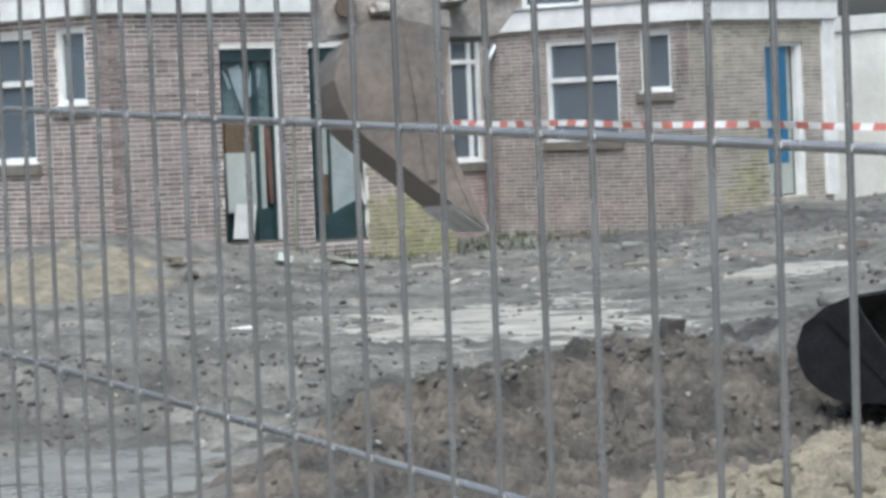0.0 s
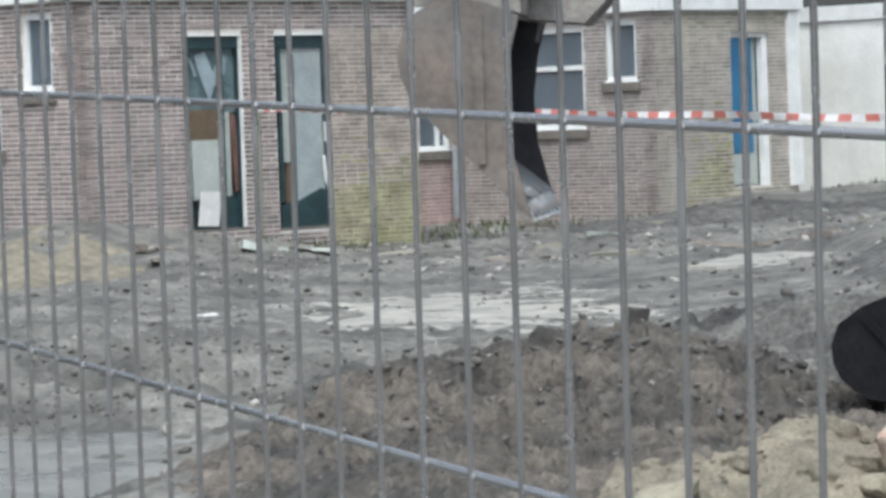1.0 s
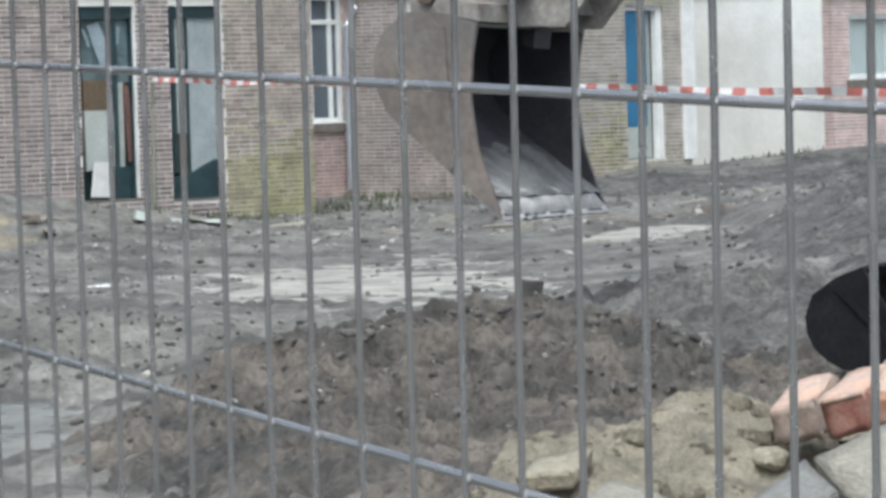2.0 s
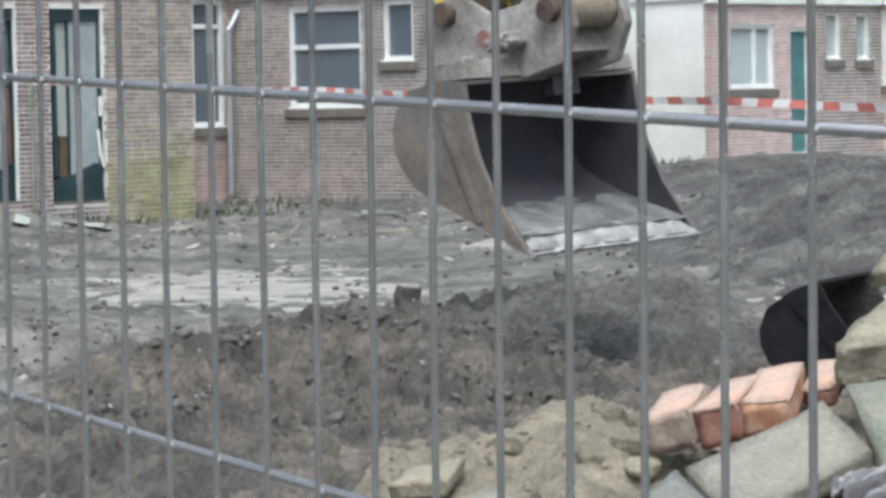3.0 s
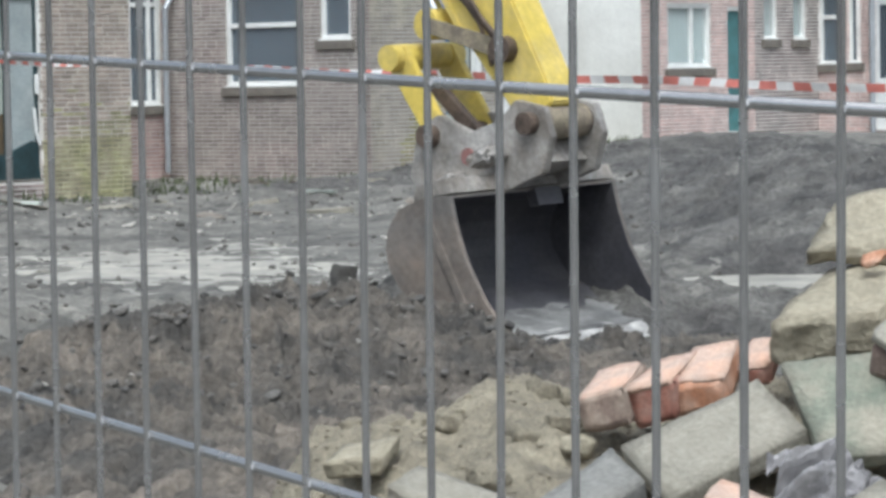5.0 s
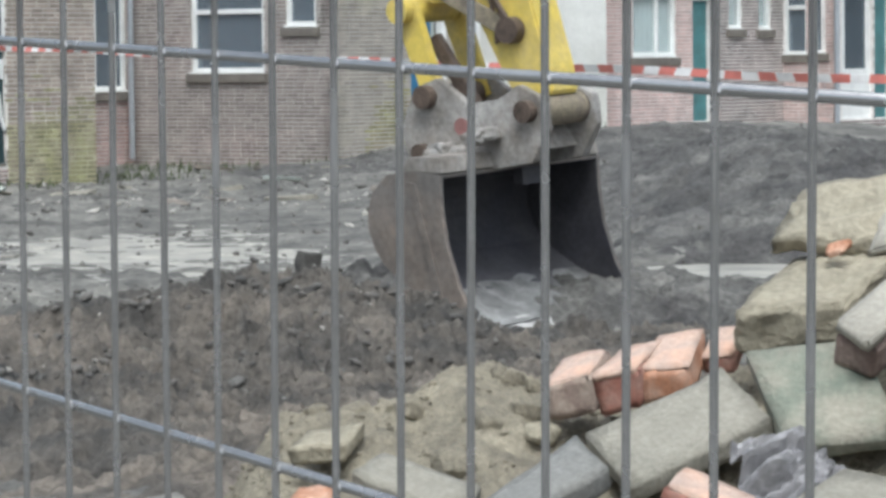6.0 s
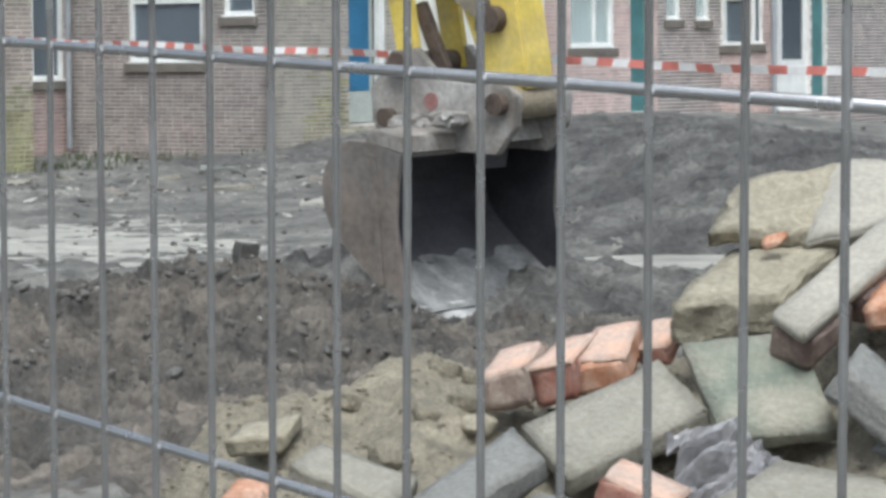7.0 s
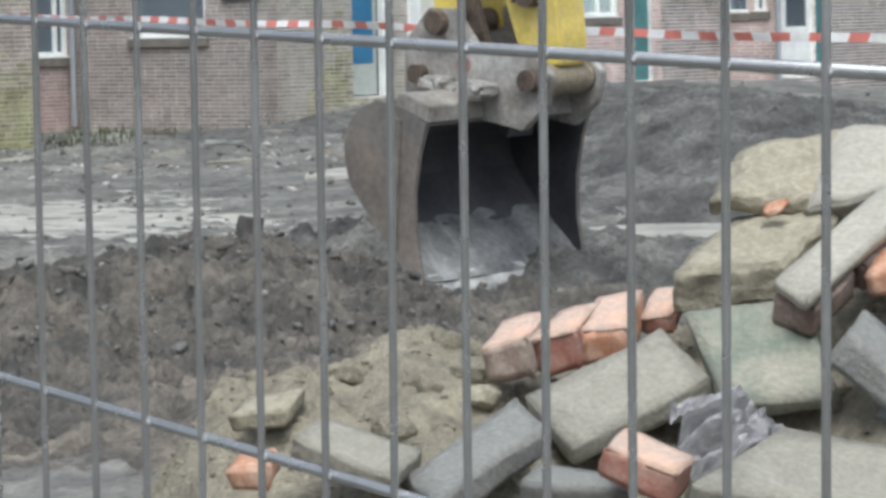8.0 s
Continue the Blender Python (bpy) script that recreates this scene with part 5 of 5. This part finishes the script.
for k in range(16):
    x, y = rdr.uniform(1.0, 2.3), rdr.uniform(7.45, 8.5)
    mt, nm, lb = rdr.choice(((DUSTY_BRICK, "brick", "dusty broken brick half buried in the heap"), (CONCRETE_D, "rubble_piece", "grey broken piece of concrete"), (MORTAR_LUMP, "rubble_piece", "sandy broken piece of masonry")))
    sz = (rdr.uniform(0.06, 0.13), rdr.uniform(0.05, 0.08), rdr.uniform(0.04, 0.06))
    solo(nm, rubble(sz, 200 + k, 0.008, 3, 0.006, 0.012), mt, lb, "brick" if nm == "brick" else "rubble",
         pose(x, y, float(sand_height(x, y)) - 0.005, rdr.uniform(-25, 35), rdr.uniform(-25, 25), rdr.uniform(0, 180)), "rubble on the heap", smooth=True)
for k in range(26):
    x, y = rdr.uniform(0.45, 1.25), rdr.uniform(7.6, 8.9)
    s3 = 0.05 * rdr.uniform(0.5, 1.5)
    solo("mortar_lump", lump((s3 * 1.6, s3 * 1.2, s3 * 0.9), 120 + k, 0.5, 3), SAND, "small crumbling lump of sandy mortar on the heap", "stone",
         pose(x, y, float(sand_height(x, y)) + 0.004, rdr.uniform(-20, 20), rdr.uniform(-20, 20), rdr.uniform(0, 180)), "sandy lumps on the heap", smooth=True)


def crumpled(size, seed):
    """Thin sheet folded at random into creases."""
    bm = bmesh.new()
    n = 26
    grid = [[None] * n for _ in range(n)]
    for i in range(n):
        for j in range(n):
            u, v = i / (n - 1) - 0.5, j / (n - 1) - 0.5
            p = Vector((u, v, 0)) * 3.2 + Vector((seed, 0, 0))
            h = abs(noise.noise(p)) * 0.9 + abs(noise.noise(p * 2.3)) * 0.3 + 0.25 * math.cos(u * 3.1) * math.cos(v * 3.1)
            e = noise.noise_vector(Vector((u * 2.2, v * 2.2, seed))) * 0.12
            grid[i][j] = bm.verts.new(((u + e.x) * size[0], (v + e.y) * size[1], (h - 1.6 * (u * u + v * v)) * size[2]))
    for i in range(n - 1):
        for j in range(n - 1):
            bm.faces.new((grid[i][j], grid[i + 1][j], grid[i + 1][j + 1], grid[i][j + 1]))
    return bm


sheet_ob = solo("plastic_sheet", crumpled((0.25, 0.20, 0.13), 7), PLASTIC, "crumpled pale grey plastic sheet caught in the rubble", "plastic", pose(1.599, 7.930, 0.621, 38, 0, 12))
sheet_ob.modifiers.new("thick", 'SOLIDIFY').thickness = 0.003

# ---- scraps on the mud ----
rnd = random.Random(9)
SCRAPS = [
    ("paper_scrap", (0.18, 0.10, 0.02), (-2.0, 29.2), 20, PAPER, "white scrap lying on the mud", "scrap"),
    ("paper_scrap", (0.07, 0.05, 0.02), (-1.22, 23.9), 50, PAPER, "small white scrap on the mud", "scrap"),
    ("paper_scrap", (0.08, 0.05, 0.02), (-0.28, 21.0), 10, PAPER, "white chip on the mud bank", "scrap"),
    ("paper_scrap", (0.05, 0.04, 0.03), (0.78, 17.0), 10, DUSTY_BRICK, "pinkish pebble on the soil heap", "pebble"),
    ("plank", (0.9, 0.14, 0.04), (2.32, 46.8), -35, WOOD, "grey broken plank lying before the wall", "plank"),
    ("plank", (0.55, 0.22, 0.04), (2.9, 45.3), -30, CONCRETE, "pale broken board in the mud", "plank"),
    ("plank", (0.6, 0.12, 0.03), (-2.2, 42.2), 25, PALE, "pale strip of wood below the door", "plank"),
    ("plank", (0.7, 0.1, 0.04), (3.6, 38.0), 15, WOOD, "muddy plank on the ground", "plank"),
]
for k, (nm, size, (x, y), rz, mat, label, cat) in enumerate(SCRAPS):
    solo(nm, rubble(size, 60 + k, 0.012 if size[2] > 0.03 else 0.006, 3, 0.004, 0.015), mat, label, cat, pose(x, y, gz(x, y) + size[2] * 0.4 + (0.03 if nm == "paper_scrap" else 0.015), rnd.uniform(-8, 14), rnd.uniform(-6, 6), rz), smooth=False)
for k, (x, y, z, rx, ry, rz, L, W) in enumerate(((-2.0, 23.2, -0.03, 38, 8, 20, 0.34, 0.16), (-1.62, 23.0, -0.04, 40, -24, -15, 0.28, 0.14), (-1.38, 22.8, -0.06, 20, 34, 30, 0.20, 0.10), (-2.6, 23.2, -0.01, 10, -6, 5, 0.5, 0.14))):
    solo("paving_slab", rubble((L, W, 0.06), 90 + k, 0.012, 3, 0.006, 0.02), DARKSLAB, "broken dark paving slab tilted in the muddy hollow", "slab", pose(x, y, z, rx, ry, rz), "broken slabs in the hollow")
solo("white_board", box((-0.16, -0.012, -0.21), (0.16, 0.012, 0.21), 0.004), PAPER, "square white board leaning in the smashed doorway", "board",
     wall_frame(A0, C)[0] @ pose(2.00, 0.03, 0.60, -6, 3, 0))
solo("soil_block", rubble((0.11, 0.12, 0.22), 77, 0.012, 3, 0.008, 0.01), CLOD, "square dark block standing on the soil heap", "block", pose(1.038, 18.3, 0.44, 3, 4, 20))
solo("log", lump((0.44, 0.24, 0.26), 78, 0.5), DARKSLAB, "dark stump of wood lying by the puddle", "log", pose(2.53, 24.3, gz(2.53, 24.3) + 0.11, 0, -12, 10), smooth=True)

solo("stick", rod((2.20, 24.0, -0.09), (2.57, 24.0, 0.125), 0.02, 0.012, 8), DARKSLAB, "thin dark stick leaning on the stump", "stick")


def tufts(name, spots, label, seed, mat, h):
    rd = random.Random(seed)
    verts, faces = [], []
    for cx, cy, rx, ry, n in spots:
        for _ in range(n):
            x, y = rd.gauss(cx, rx), rd.gauss(cy, ry)
            z, a, l = gz(x, y) - 0.02, rd.uniform(0, 6.3), h * rd.uniform(0.4, 1.3)
            dx, dy, b = math.cos(a) * 0.02, math.sin(a) * 0.02, rd.uniform(-0.5, 0.5) * l
            k = len(verts)
            verts += [(x - dx, y - dy, z), (x + dx, y + dy, z), (x + b * dy * 30 + dx * 0.3, y + b * dx * 30, z + l)]
            faces.append((k, k + 1, k + 2))
    me = bpy.data.meshes.new(name)
    me.from_pydata(verts, [], faces)
    me.materials.append(mat)
    tagged(new(name, me), label, "grass", kind="stuff")


tufts("grass", [(0.7, 48.6, 0.7, 1.3, 260), (0.2, 45.6, 0.5, 1.0, 160), (7.0, 53.4, 0.7, 0.5, 140), (6.5, 54.6, 0.3, 0.3, 160), (3.3, 48.0, 0.4, 0.5, 40), (11.9, 56.6, 0.3, 0.3, 120), (-1.5, 42.4, 0.6, 0.5, 120)],
      "thin weeds and grass along the foot of the walls", 3, GRASS, 0.12)
rdd = random.Random(31)
for k in range(26):
    x, y = rdd.uniform(-3.5, 6.5), rdd.uniform(37, 48)
    if x - 0.36 < y - 43.92 and x < -0.3:
        y = x + 42.8 - rdd.uniform(0, 3)
    mt, nm, lb = rdd.choice(((WOOD, "lath", "muddy broken lath lying on the ground"), (CONCRETE, "broken_tile", "grey broken tile lying in the mud"), (PALE, "board", "pale splintered board in the mud")))
    sz = (rdd.uniform(0.2, 0.7), rdd.uniform(0.06, 0.2), rdd.uniform(0.03, 0.07))
    solo(nm, rubble(sz, 400 + k, 0.012, 2, 0.005, 0.02), mt, lb, nm.replace("_", " "), pose(x, y, gz(x, y) + 0.02, rdd.uniform(-12, 12), rdd.uniform(-10, 10), rdd.uniform(0, 180)), "broken boards before the houses")

# ---- bricks of the nearer walls, last ----

def lay(wall, rows, mat, split):
    """Bricks that lie in the stretch (x0, x1, z0, z1) are pieces of their own, at most 300; the rest is one part."""
    own, rest = [], []
    for r in rows:
        (own if split and len(own) < 300 and split[0] <= r[0] and r[1] <= split[1] and split[2] <= r[2] and r[3] <= split[3] else rest).append(r)
    meshes = {}
    for a, b, c, d in own:
        key = round(b - a, 3)
        if key not in meshes:
            bm = bmesh.new()
            add_box(bm, (0, -0.02, 0), (b - a, 0.008, d - c))
            meshes[key] = mesh_of(bm, "brick", mat)
        ob = new("brick", meshes[key])
        ob.parent = wall
        ob.location = (a, 0, c)
    joined_bricks("brickwork", rest, mat, wall, "", 3)


lay(wall_a, [r for r in rows_a if r[0] < 4.07 or r[2] > 2.72], BRICK_A, (0.0, 1.72, 0.3, 2.6))
grown = random.Random(17)
mossy, plain = [], []
for r in rows_a:
    if not (r[0] < 4.07 or r[2] > 2.72):
        (mossy if r[2] < 0.60 + 0.22 * (r[0] - 4.07) + 0.7 * grown.random() ** 2 else plain).append(r)
lay(wall_a, plain, BRICK_Y, None)
lay(wall_a, mossy, BRICK_M, None)
part("mossy_pointing", box((4.09, -0.01, -0.1), (len_a, 0.003, 0.8)), MORTAR_M, wall_a, "green mossy pointing")
part("pointing", box((4.09, -0.01, 0.8), (len_a, 0.003, 2.74)), MORTAR_Y, wall_a, "dull weathered pointing")
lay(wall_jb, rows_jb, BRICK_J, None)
lay(wall_wl, rows_wl, BRICK_B, None)
lay(wall_al, rows_al, BRICK_A, (3.2, 4.7, 0.3, 1.9))
lay(wall_b, rows_b, BRICK_B, (0.3, 3.9, 0.5, 1.3))
mossy, plain = [], []
for r in rows_e:
    (mossy if 0.55 < r[0] < 1.5 and r[2] < 0.5 + 0.7 * (r[0] - 0.5) + 0.7 * grown.random() ** 2 else plain).append(r)
lay(wall_e, plain, BRICK_E, (0.2, 1.5, 0.6, 2.2))
lay(wall_e, mossy, BRICK_M, None)
for wl, rw, mt in ((wall_p, rows_p, BRICK_P), (wall_g, rows_g, BRICK_B), (wall_n, rows_n, BRICK_P), (wall_i, rows_i, BRICK_B)):
    lay(wl, rw, mt, None)


# ---- what moves ----
def motions():
    arm_rows, local_rows = [], []
    for t, row, lean in BUCKET_ROWS:
        bm_ = bucket_pose(*row)
        pin = bm_ @ PIN
        am = turned(pin.x, pin.y, pin.z, row[3], -lean, row[5])
        arm_rows.append((t, am))
        local_rows.append((t, am.inverted() @ bm_))
    walk(excavator, arm_rows)
    walk(main_bucket, local_rows)
    walk(scoop, [(t, turned(x + 0.23, 16.0 + 0.3, z - 0.02, 62, -40, 0)) for t, x, z in (
        (0.0, 2.35, 0.27), (0.6, 2.54, 0.23), (1.0, 2.68, 0.21), (1.5, 2.82, 0.20), (2.0, 3.06, 0.21), (3.3, 3.50, 0.17), (3.7, 3.60, 0.15), (4.1, 3.75, 0.10), (4.3, 3.82, 0.07), (5.2, 4.5, -0.1), (8.0, 5.0, -0.15))])


motions()
